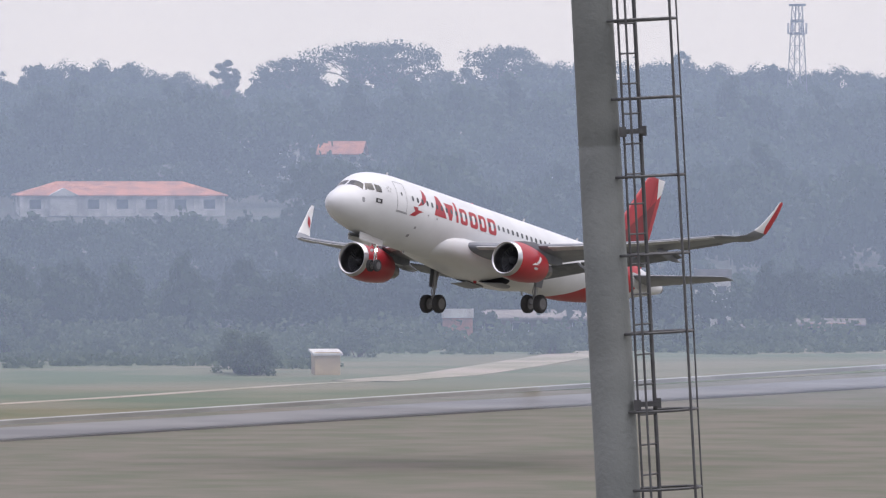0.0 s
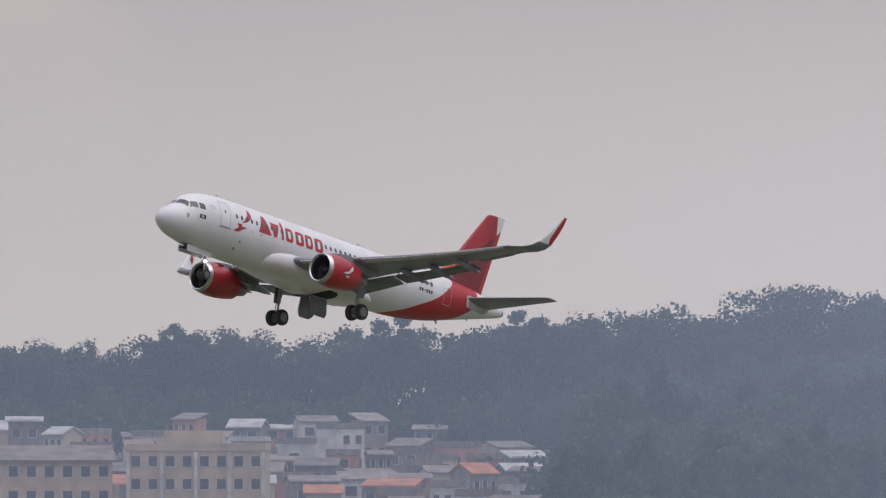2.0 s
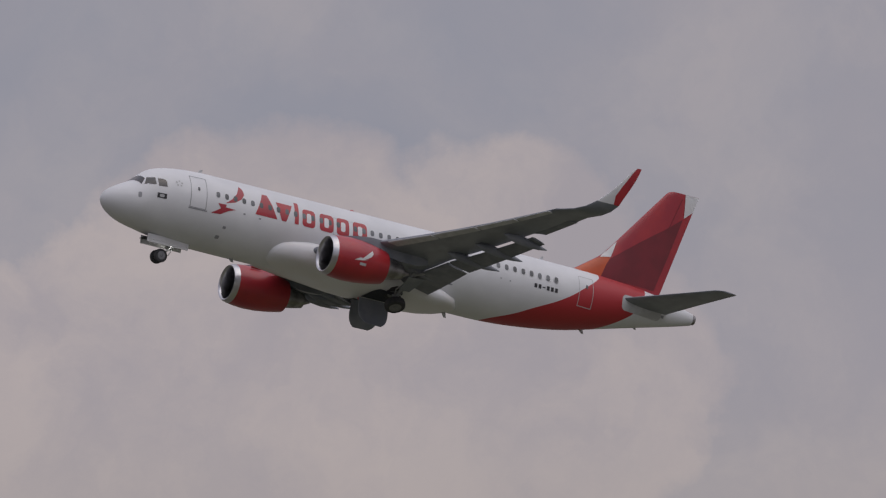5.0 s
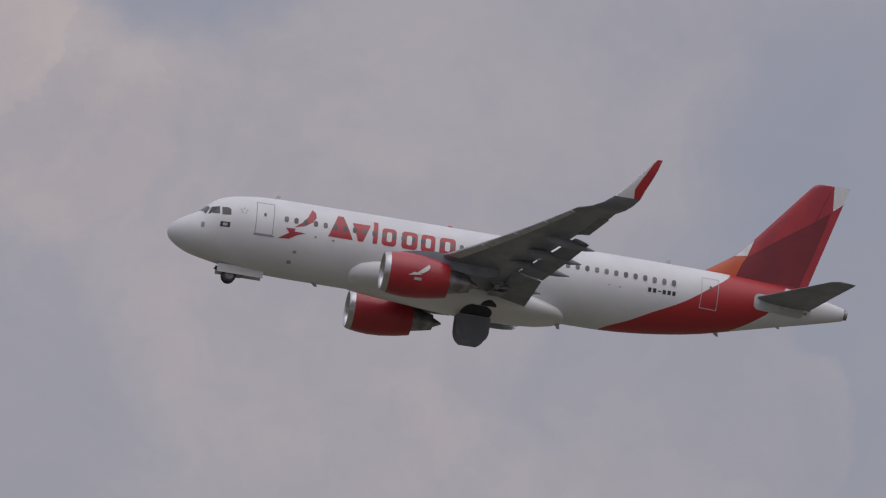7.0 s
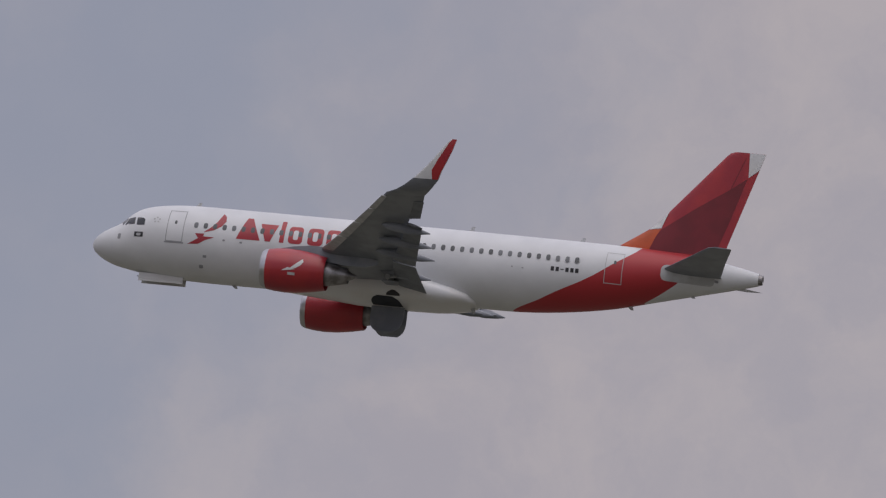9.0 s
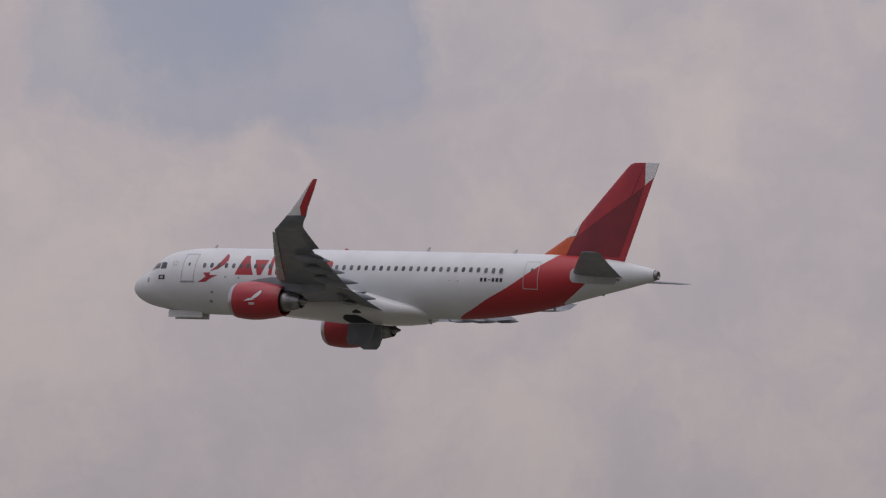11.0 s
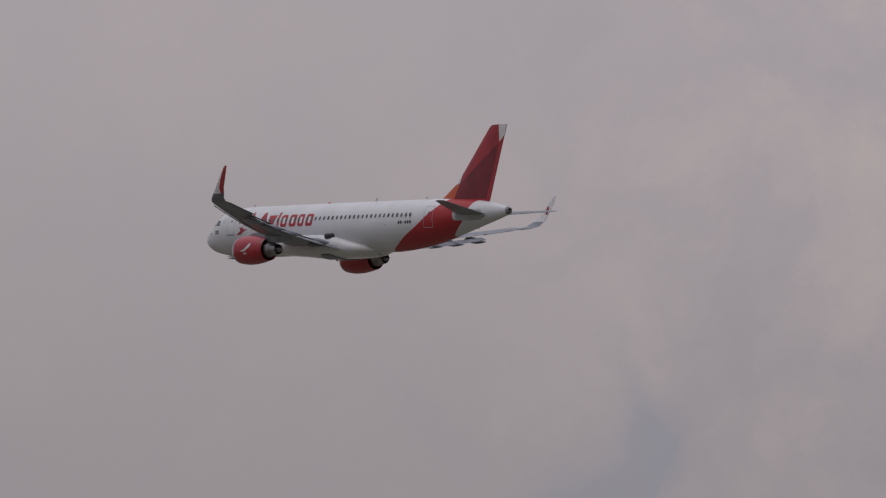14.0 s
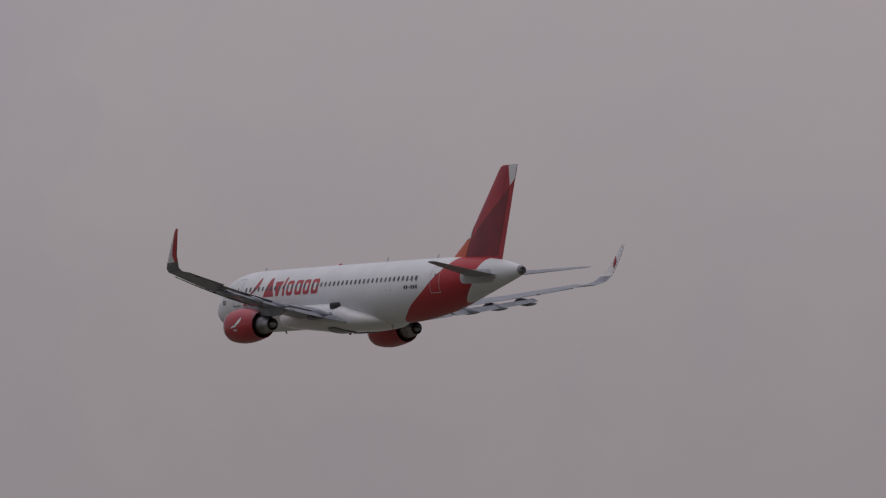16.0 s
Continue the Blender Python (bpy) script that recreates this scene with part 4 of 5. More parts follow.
# ---- foliage ----
def crown_data(rng, width, height, clumps, leaves, leaf=0.55, flat=1.0, spots=None):
    """Leaves in many small clumps spread over an uneven dome; base at z = 0."""
    verts, faces, centres = [], [], []
    ph, ph2 = rng.uniform(0, 6.283), rng.uniform(0, 6.283)
    for k in range(clumps):
        a, u = rng.uniform(0, 6.283), rng.uniform(-0.35, 1.0)
        f = (1.0 if k % 3 else rng.uniform(0.3, 0.8)) * (1 + 0.20 * math.sin(2 * a + ph) + 0.12 * math.sin(3 * a + ph2) + rng.uniform(-0.10, 0.10))
        r = width * 0.40 * math.sqrt(max(0.02, 1 - u * u)) * f
        z = height * (0.42 + 0.46 * u * min(f, 1.12))
        if flat < 0.7:
            z = height * (0.50 + 0.34 * u) if k % 4 else height * rng.uniform(0.15, 0.5)
        centres.append((r * math.cos(a), r * math.sin(a), z, width * rng.uniform(0.09, 0.16)))
    if spots is not None:
        spots.extend(centres)
    for k in range(leaves):
        cx, cy, cz, cr = centres[k % clumps]
        u = Vector((rng.gauss(0, 1), rng.gauss(0, 1), rng.gauss(0, 1) * 0.9)).normalized()
        rr = cr * (0.40 + 0.72 * rng.random())
        p = Vector((cx + u.x * rr, cy + u.y * rr, cz + u.z * rr * (0.8 if flat >= 0.7 else 0.5)))
        nrm = (u + Vector((rng.gauss(0, 0.5), rng.gauss(0, 0.5), rng.gauss(0, 0.5)))).normalized()
        s = nrm.orthogonal().normalized()
        t = nrm.cross(s)
        g = leaf * rng.uniform(0.6, 1.3)
        o = len(verts)
        verts += [p + s * g, p + t * g * 0.7 + nrm * 0.12 * g, p - s * g * rng.uniform(0.6, 1.1), p - t * g * 0.7 - nrm * 0.1 * g]
        faces.append((o, o + 1, o + 2, o + 3))
    return verts, faces


def trunk_data(rng, height, reach, r):
    top = Vector((rng.uniform(-0.4, 0.4), rng.uniform(-0.4, 0.4), height))
    parts = [tube([(0, 0, -0.6), (top.x * 0.4, top.y * 0.4, height * 0.5), tuple(top)], [r, r * 0.75, r * 0.4], 7)]
    for k in range(5):
        a = k * 1.26 + rng.uniform(-0.3, 0.3)
        z0 = height * rng.uniform(0.55, 0.95)
        e = (reach * math.cos(a), reach * math.sin(a), min(z0 + height * 0.2, height * 1.02))
        parts.append(tube([(top.x * z0 / height, top.y * z0 / height, z0), (e[0] * 0.55, e[1] * 0.55, z0 + (e[2] - z0) * 0.45), e], [r * 0.4, r * 0.28, r * 0.1], 5))
    return join(*parts)


rng = random.Random(4)
KINDS = []   # trunk mesh, crown mesh, total height, crown data, trunk data
for i, (w, h, th, clumps, n, flat) in enumerate(((9, 9, 5, 44, 1150, 1.0), (11, 8, 6, 52, 1250, 0.8), (8, 11, 6, 44, 1150, 1.1), (12, 7, 8, 40, 1000, 0.8), (7, 8, 4, 34, 950, 1.0), (10, 10, 9, 40, 900, 0.9), (5.6, 8.5, 9, 46, 1100, 1.0), (15, 5.5, 12, 44, 1000, 0.5))):
    cd = crown_data(rng, w, h, clumps, n, 0.58, flat)
    cd = ([v + Vector((0, 0, th * 0.7)) for v in cd[0]], cd[1])
    spots = []
    fine_ = crown_data(rng, w, h, clumps, int(n * 3.8), 0.21, flat, spots)
    fine_ = ([v + Vector((0, 0, th * 0.7)) for v in fine_[0]], fine_[1])
    td = trunk_data(rng, th + h * 0.25, w * 0.2, 0.28)
    # limbs that carry the outer clumps
    limbs = [tube([(0, 0, th * 0.62), (x * 0.45, y * 0.45, th * 0.7 + z * 0.55), (x, y, th * 0.7 + z)], [0.15, 0.09, 0.03], 4) for x, y, z, _ in spots[::2 if i > 5 else 7]]
    KINDS.append((mesh_of("trunk", *join(td, *limbs), M_BARK), mesh_of("crown", *fine_, M_LEAF), max(v.z for v in fine_[0]), cd, td))

SKYLINE = [(42, -0.1), (45.7, -0.05), (45.9, 0.27), (46.2, 0.46), (46.6, 0.50), (47.2, 0.50), (47.6, 0.58), (47.9, 0.50), (48.1, 0.56), (48.5, 0.50), (49.0, 0.66), (49.4, 0.55), (50.0, 0.68), (50.6, 0.66), (50.9, 0.74), (51.1, 0.60), (51.4, 0.70),
           (51.95, 0.78), (52.2, 0.78), (52.4, 0.83), (52.66, 0.84), (52.96, 0.73), (53.3, 0.82), (53.5, 0.72), (53.8, 0.56), (54.0, 0.60), (54.2, 0.46), (54.5, 0.36), (54.9, 0.42), (55.1, 0.40), (55.3, 0.54), (55.8, 0.52), (56.1, 0.50), (56.5, 0.51),
           (57.1, 0.51), (57.35, 0.56), (57.86, 0.54), (58.1, 0.51), (58.28, 0.38), (58.5, 0.38), (58.66, 0.50), (59.1, 0.51), (60.0, 0.53), (60.7, 0.58), (61.2, 0.55), (62.0, 0.53), (63.0, 0.51), (66, 0.48)]


def sky_el(az):
    return float(np.interp(az, [q[0] for q in SKYLINE], [q[1] for q in SKYLINE]))


def clear_of(az, dist):
    """The elevation that trees at this place stay under, so that the houses behind show."""
    if 56.62 < az < 58.85 and dist < 1118:
        return -0.50
    if 58.85 < az < 59.6 and dist < 1204:
        return -0.12
    if az < 50.2 and dist < 1335:
        return -0.75
    return 9.0


def tree(kind, p, height, spin, label, group=""):
    me_t, me_c, h, _, _ = KINDS[kind]
    t = tagged(new("tree"), label, "tree", group)
    piece("trunk", me_t, t)
    piece("crown", me_c, t)
    s = height / h
    t.matrix_basis = Matrix.Translation(p) @ pose(0, 0, 0, 0, 0, spin) @ Matrix.Diagonal((s, s, s, 1))
    return t


rng = random.Random(11)
LABEL_TREE = "tall dark green broadleaf tree on the hazy hill"
# the crest, tree by tree
az = 45.95
while az < 63.6:
    for d in (1385 + rng.uniform(-15, 15), 1415 + rng.uniform(0, 20)):
        a = az + rng.uniform(-0.1, 0.1)
        p = on_land(a, d)
        top = 20 + d * math.tan(radians(sky_el(a) + rng.uniform(-0.03, 0.04)))
        if top - p.z > 5:
            tree(rng.randrange(5), p, top - p.z, rng.uniform(0, 360), LABEL_TREE, "trees along the crest")
    az += rng.uniform(0.22, 0.36)
# single trees that stand above the crest
SINGLES = ((58.40, 0.57, 1370, 6), (58.86, 0.60, 1375, 7), (59.30, 0.70, 1372, 7), (59.52, 0.71, 1378, 7), (60.28, 0.68, 1378, 7), (61.5, 0.63, 1378, 6), (61.77, 0.56, 1374, 0), (62.02, 0.56, 1376, 1), (55.39, 0.82, 1372, 6), (55.60, 0.83, 1376, 6), (55.9, 0.59, 1374, 4), (56.29, 0.57, 1374, 1),
           (54.60, 0.50, 1380, 4), (54.97, 0.55, 1376, 4), (54.01, 0.64, 1374, 0), (53.31, 0.89, 1376, 7), (52.66, 0.86, 1378, 1), (52.3, 0.85, 1374, 0), (51.79, 0.90, 1374, 7), (50.9, 0.77, 1376, 0), (50.0, 0.71, 1376, 6), (49.06, 0.69, 1374, 6), (48.06, 0.60, 1380, 5), (47.57, 0.62, 1372, 6), (46.63, 0.52, 1370, 0),
           (57.32, 0.58, 1378, 1), (57.6, 0.58, 1376, 0), (58.66, 0.53, 1374, 2), (51.39, 0.71, 1374, 2))
for a, el, d, k in SINGLES:
    p = on_land(a, d)
    tree(k, p, 20 + d * math.tan(radians(el)) - p.z, rng.uniform(0, 360), "spreading tree standing above the wooded crest", "trees along the crest")
# loose end of the wood above the town
for k in range(12):
    a = 45.75 + 0.07 * k
    p = on_land(a, 1365 + 6 * rng.random())
    tree(rng.choice((0, 2, 4)), p, 20 + 1365 * math.tan(radians(min(0.45, 0.10 + 0.06 * k))) - p.z, rng.uniform(0, 360), "tall tree at the open end of the wood", "trees along the crest")
# bushes on the grass edge
BUSH_CROWN = KINDS[4][1].copy()
BUSH_CROWN.materials.clear()
BUSH_CROWN.materials.append(M_BUSH)
for a, d, h in ((58.55, 732, 4.2), (58.60, 728, 3.6), (58.48, 736, 3.4), (55.75, 652, 2.9), (55.70, 650, 2.4), (57.03, 850, 5.0), (54.9, 700, 3.0), (56.9, 790, 3.2), (57.2, 800, 3.0), (54.35, 690, 3.4), (54.1, 700, 3.6), (54.55, 710, 3.0), (60.6, 800, 3), (59.3, 790, 3.6),
                (58.0, 812, 4.0), (56.3, 790, 3.0), (57.6, 780, 2.6), (55.9, 760, 3.0), (57.0, 835, 5.5), (56.75, 838, 5.0)):
    t = tree(4, on_land(a, d, -h * 0.80), h * 1.80, rng.uniform(0, 360), "dark rounded bush on the rough grass", "bushes on the grass edge")
    t.name = "bush"
    for c in t.children:
        if c.name.startswith("crown"):
            c.data = BUSH_CROWN
    t["category"] = "bush"


# ---- the wood behind, joined ----
def build_woods():
    vs, fs, off = [], [], 0
    rng = random.Random(23)
    for d in (842, 858, 875, 893, 912, 935, 960, 985, 1010, 1040, 1070, 1100, 1135, 1170, 1205, 1240, 1275, 1310, 1340, 1362, 1378, 1400, 1425):
        az = 50.0 if d < 1340 else 46.2
        while az < 64.2:
            a = az + rng.uniform(-0.12, 0.12)
            az += rng.uniform(0.24, 0.42) * 1100 / d
            p = on_land(a, d + rng.uniform(-14, 14))
            if (a < 50.25 and d < 1340) or (51.0 < a < 52.2 and d < 900 and rng.random() < 0.5):
                continue
            limit = min(sky_el(a) - (0.14 if d > 1200 else 0.05), clear_of(a, d))
            h = rng.uniform(5, 9) if d < 930 else (rng.uniform(9, 15) if d < 1335 else rng.uniform(7, 11))
            h = min(h, 20 + d * math.tan(radians(limit)) - p.z)
            if h < 1.5:
                continue
            _, _, hh, cd, td = KINDS[rng.randrange(6)]
            s = h / hh
            c, n = math.cos(rng.uniform(0, 6.28)), 0
            sn = math.sqrt(1 - c * c)
            # low scrub carries its leaves down to the ground
            drop = 0.38 * h if d < 960 or d > 1335 else 0.25 * h
            wide = s * (1.35 if h < 7 else 1.0)
            arr = np.array(cd[0])[: 4 * (620 if d > 930 else 700)]
            q = np.stack([(arr[:, 0] * c - arr[:, 1] * sn) * wide + p.x, (arr[:, 0] * sn + arr[:, 1] * c) * wide + p.y, arr[:, 2] * (h + drop) / hh + p.z - drop], 1)
            m = len(q)
            vs.append(q)
            fs.append(np.arange(m).reshape(-1, 4) + off)
            off += m
    # undergrowth filling the gaps between the front trees
    for d in list(range(800, 1010, 14)) + list(range(1126, 1300, 24)) + [1322, 1338, 1352, 1366, 1380, 1398, 1416, 1434]:
        az = 50.3 if d < 1100 else (56.2 if d < 1300 else 46.1)
        while az < (64.2 if d < 1100 else (60.2 if d < 1300 else 64.0)):
            az += rng.uniform(0.16, 0.26)
            if (d < 836 and az > 53.6) or (d < 864 and az > 56.6) or (d > 930 and d < 1100 and az > 56.6) or (d == 1322 and az < 49.4):
                continue
            p = on_land(az + rng.uniform(-0.08, 0.08), d + rng.uniform(-8, 8))
            h = min(rng.uniform(2.6, 4.8) * (1.0 if d < 1100 else (1.3 if d < 1300 else (2.6 if d < 1400 else 3.6))), 20 + d * math.tan(radians(min(sky_el(az) - 0.12, clear_of(az, d) if d < 1300 else 9))) - p.z)
            if h < 1.2:
                continue
            _, _, hh, cd, td = KINDS[rng.randrange(5)]
            arr = np.array(cd[0])[: 4 * (300 if d < 1100 else 480)]
            q = np.stack([arr[:, 0] * (0.62 if d < 1300 else 0.95) + p.x, arr[:, 1] * (0.62 if d < 1300 else 0.95) + p.y, arr[:, 2] * h * 1.6 / hh + p.z - 0.6 * h], 1)
            vs.append(q)
            fs.append(np.arange(len(q)).reshape(-1, 4) + off)
            off += len(q)
    v, f = np.concatenate(vs), np.concatenate(fs)
    me = bpy.data.meshes.new("woods")
    me.vertices.add(len(v))
    me.vertices.foreach_set("co", v.astype(np.float32).ravel())
    me.loops.add(f.size)
    me.loops.foreach_set("vertex_index", f.astype(np.int32).ravel())
    me.polygons.add(len(f))
    me.polygons.foreach_set("loop_start", np.arange(0, f.size, 4, dtype=np.int32))
    me.polygons.foreach_set("loop_total", np.full(len(f), 4, dtype=np.int32))
    me.materials.append(M_WOODS)
    me.update(calc_edges=True)
    tagged(new("woods", me), "dense dark green woodland covering the hillside", "woodland", kind="stuff")


M_WOODS = material("woodland_foliage", (0.050, 0.078, 0.038), 0.65, second=(0.030, 0.048, 0.032), scale=0.05, spread=(0.38, 0.62))
thin_leaf(M_WOODS)
build_woods()


def build_scrub():
    """Low rough growth between the mown grass and the wood."""
    rng = random.Random(57)
    verts, faces = [], []
    for _ in range(1300):
        a = rng.uniform(53.2, 63.4)
        near = 690 if a < 55.6 else (745 if a < 59 else 800)
        d = near + (862 - near) * math.sqrt(rng.random())
        p = on_land(a, d)
        r, h = rng.uniform(1.2, 3.4), rng.uniform(0.6, 2.6) * (1.15 if d > 825 else (0.8 if d > near + 45 else 0.4))
        for _k in range(48):
            an, rr = rng.uniform(0, 6.283), r * math.sqrt(rng.random())
            z = h * (1 - (rr / r) ** 2) * rng.uniform(0.3, 1.05)
            q = p + Vector((rr * math.cos(an), rr * math.sin(an), z))
            n = Vector((rng.gauss(0, 1), rng.gauss(0, 1), rng.gauss(0.6, 1))).normalized()
            s = n.orthogonal().normalized() * rng.uniform(0.25, 0.55)
            t = n.cross(s) * 0.8
            o = len(verts)
            verts += [q + s, q + t, q - s, q - t]
            faces.append((o, o + 1, o + 2, o + 3))
    tagged(new("scrub", mesh_of("scrub", verts, faces, M_BUSH)), "rough low scrub along the edge of the field", "scrub", kind="stuff")


build_scrub()


# ---- buildings ----
def house(name, m, w, dep, h, wall, roof, style="gable", rise=1.6, windows=(3, 1), label="", category="house", group="", side_windows=True, eave=0.5):
    """Front faces -y; parts: wall, roof, windows with panes set in the wall, door."""
    ob = tagged(new(name), label, category, group)
    ob.matrix_basis = m
    x = w / 2
    v, f = box(-x, x, 0, dep, -3, h)
    if style == "gable":
        g = [(-x, 0, h), (-x, dep, h), (-x, dep / 2, h + rise), (x, 0, h), (x, dep, h), (x, dep / 2, h + rise)]
        v, f = join((v, f), (g, [(0, 2, 1), (3, 4, 5), (0, 1, 4, 3)]))
    piece("wall", mesh_of("wall", v, f, wall), ob)
    e, t = eave, 0.18
    if style == "gable":
        k = rise / (dep / 2)
        prof = [(-e, h - e * k), (dep / 2, h + rise), (dep + e, h - e * k)]
        rings = [[(xx, y, z + 0.03) for y, z in prof] + [(xx, y, z + t + 0.03) for y, z in prof[::-1]] for xx in (-x - e, x + e)]
        v, f = loft(rings, (False, False))
        f += [(0, 1, 4, 5), (1, 2, 3, 4), (6, 11, 10, 7), (7, 10, 9, 8)]
    elif style == "hip":
        r = min(dep / 2, x * 0.9)
        v = [(-x - e, -e, h), (x + e, -e, h), (x + e, dep + e, h), (-x - e, dep + e, h), (-x + r, dep / 2, h + rise), (x - r, dep / 2, h + rise)] + [(-x - e, -e, h - t), (x + e, -e, h - t), (x + e, dep + e, h - t), (-x - e, dep + e, h - t)]
        f = [(0, 1, 5, 4), (1, 2, 5), (2, 3, 4, 5), (3, 0, 4), (0, 6, 7, 1), (1, 7, 8, 2), (2, 8, 9, 3), (3, 9, 6, 0), (9, 8, 7, 6)]
    elif style == "lean":
        v = [(-x - e, -e, h - 0.1), (x + e, -e, h - 0.1), (x + e, dep + e, h + rise), (-x - e, dep + e, h + rise)]
        v += [(a, b, c - t) for a, b, c in v]
        f = [(0, 1, 2, 3), (7, 6, 5, 4), (0, 4, 5, 1), (1, 5, 6, 2), (2, 6, 7, 3), (3, 7, 4, 0)]
    else:
        v, f = join(box(-x - 0.1, x + 0.1, -0.1, dep + 0.1, h + 0.005, h + 0.25), box(-x - 0.1, x + 0.1, -0.1, 0.1, h + 0.26, h + 0.9), box(-x - 0.1, -x + 0.1, 0.11, dep, h + 0.26, h + 0.9), box(x - 0.1, x + 0.1, 0.11, dep, h + 0.26, h + 0.9))
    piece("roof", mesh_of("roof", v, f, roof), ob)
    nx, nz = windows
    fh = h / max(nz, 1)
    for j in range(nz):
        for i in range(nx):
            cx = -x + w * (i + 0.5) / nx
            ww, hh = min(1.5, w / nx * 0.5), min(1.25, fh * 0.45)
            cz = fh * (j + 0.55)
            v, f = join(box(cx - ww / 2 - 0.08, cx + ww / 2 + 0.08, -0.07, 0.02, cz - hh / 2 - 0.10, cz - hh / 2 - 0.01), box(cx - ww / 2 - 0.08, cx - ww / 2 - 0.01, -0.05, 0.02, cz - hh / 2, cz + hh / 2), box(cx + ww / 2 + 0.01, cx + ww / 2 + 0.08, -0.05, 0.02, cz - hh / 2, cz + hh / 2))
            win = piece("window", mesh_of("window", v, f, M_WALLW), ob)
            v, f = box(cx - ww / 2, cx + ww / 2, -0.025, 0.03, cz - hh / 2, cz + hh / 2)
            piece("pane", mesh_of("pane", v, f, M_PANE), win)
    return ob


# school-like hall with a long clay roof
hall = house("long_hall", facing(57.70, 1100, 5, 0.1), 26.5, 10, 2.7, M_WALLW, M_ROOF, "hip", 1.75, (7, 1), "long white single-storey hall with an orange clay roof", "building")
v, f = join(box(-9.5, -6.0, -1.2, -0.02, 0, 2.7), ([(-9.8, -1.6, 2.6), (-5.7, -1.6, 2.6), (-7.75, -1.6, 3.6), (-9.8, 1.4, 2.6), (-5.7, 1.4, 2.6), (-7.75, 1.4, 3.6)], [(0, 1, 2), (0, 2, 5, 3), (1, 4, 5, 2), (0, 3, 4, 1)]))
piece("porch", mesh_of("porch", v, f, M_WALLW), hall, "white gabled porch")
for k in range(8):
    cx = -13.2 + 26.4 * k / 7
    v, f = box(cx - 0.16, cx + 0.16, -0.35, -0.03, 0, 2.6)
    piece("pillar", mesh_of("pillar", v, f, M_WALLW), hall)
house("hill_house", facing(59.17, 1185, -6, 0.4), 5.6, 8, 3.5, M_WALLW, M_ROOF, "gable", 1.6, (3, 2), "two-storey white house with an orange roof among trees", "house")
house("white_house", facing(58.72, 1190, 4, 0.5), 7.5, 7, 4.2, M_WALLW, M_FIBRE, "gable", 1.2, (4, 1), "white house half hidden behind trunks", "house")
house("white_house", facing(60.6, 1190, 4, 0.5), 7.0, 7, 4.4, M_WALLW, M_FIBRE, "gable", 1.2, (3, 1), "white house half hidden behind trunks", "house")
house("shed", facing(59.09, 729, 10), 2.2, 2.0, 2.0, M_YELLOW, M_WALLW, "lean", 0.25, (0, 0), "small ochre shed with a pale sloping roof on the grass", "shed", eave=0.2)
house("brick_hut", facing(59.97, 838, 0), 3.0, 3, 2.7, M_BRICK, M_WALLW, "flat", 0, (0, 0), "small red brick hut at the field's edge", "hut")
house("brick_store", facing(62.5, 845, 0), 6.0, 4, 2.0, M_BRICK, M_FIBRE, "lean", 0.4, (2, 1), "low red brick store by the perimeter", "store")
house("brick_store", facing(62.05, 850, 0), 5.0, 4, 1.4, M_WALLG, M_FIBRE, "lean", 0.3, (2, 1), "low weathered store by the perimeter", "store")
house("service_block", facing(61.70, 850, 0), 3.6, 5, 6.4, M_WALLW, M_FIBRE, "flat", 0, (2, 2), "pale two-storey concrete service block", "building")
house("long_shed", facing(60.6, 846, 2), 15.0, 6, 2.6, M_WALLG, M_FIBRE, "lean", 0.6, (5, 1), "long grey open shed at the field's edge", "shed")


def lattice_mast(a, d, top_el, half, mat, label, name="radio_mast", head=False):
    p = on_land(a, d)
    h = 20 + d * math.tan(radians(top_el)) - p.z
    ob = tagged(new(name), label, "mast")
    ob.matrix_basis = Matrix.Translation(p)
    legs = [(sx, sy) for sx in (-1, 1) for sy in (-1, 1)]
    w = lambda z: half * (1 - 0.6 * z / h)
    for sx, sy in legs:
        v, f = tube([(sx * w(-1), sy * w(-1), -1), (sx * w(h), sy * w(h), h)], 0.09, 5)
        piece("leg", mesh_of("leg", v, f, mat), ob)
    braces = []
    n = int(h / 2.0)
    for k in range(n):
        z0, z1 = h * k / n, h * (k + 1) / n
        for (ax, ay), (bx, by) in (((-1, -1), (1, -1)), ((1, -1), (1, 1)), ((1, 1), (-1, 1)), ((-1, 1), (-1, -1))):
            braces += [tube([(ax * w(z0), ay * w(z0), z0), (bx * w(z1), by * w(z1), z1)], 0.05, 4), tube([(ax * w(z1), ay * w(z1), z1), (bx * w(z1), by * w(z1), z1)], 0.05, 4)]
    v, f = join(*braces)
    piece("bracing", mesh_of("bracing", v, f, mat), ob)
    if head:
        for z, r in ((h, 1.4), (h - 2.6, 1.1), (h - 4.6, 1.3)):
            v, f = lathe([(0, 0.1), (0, r), (0.35, r), (0.35, 0.1)], 12)
            piece("platform", mesh_of("platform", v, f, mat), ob, "", pose(0, 0, z, 0, -90, 0))
        for k in range(6):
            an = k * 1.047
            v, f = box(-0.15, 0.15, -0.1, 0.1, -0.9, 0.9)
            piece("aerial_panel", mesh_of("aerial_panel", v, f, M_WALLW), ob, "", pose(1.45 * math.cos(an), 1.45 * math.sin(an), h - 3.6, 0, 0, math.degrees(an)))
    else:
        v, f = tube([(0, 0, h), (0, 0, h + 3.0)], 0.06, 5)
        piece("whip_aerial", mesh_of("whip_aerial", v, f, mat), ob)
    return ob


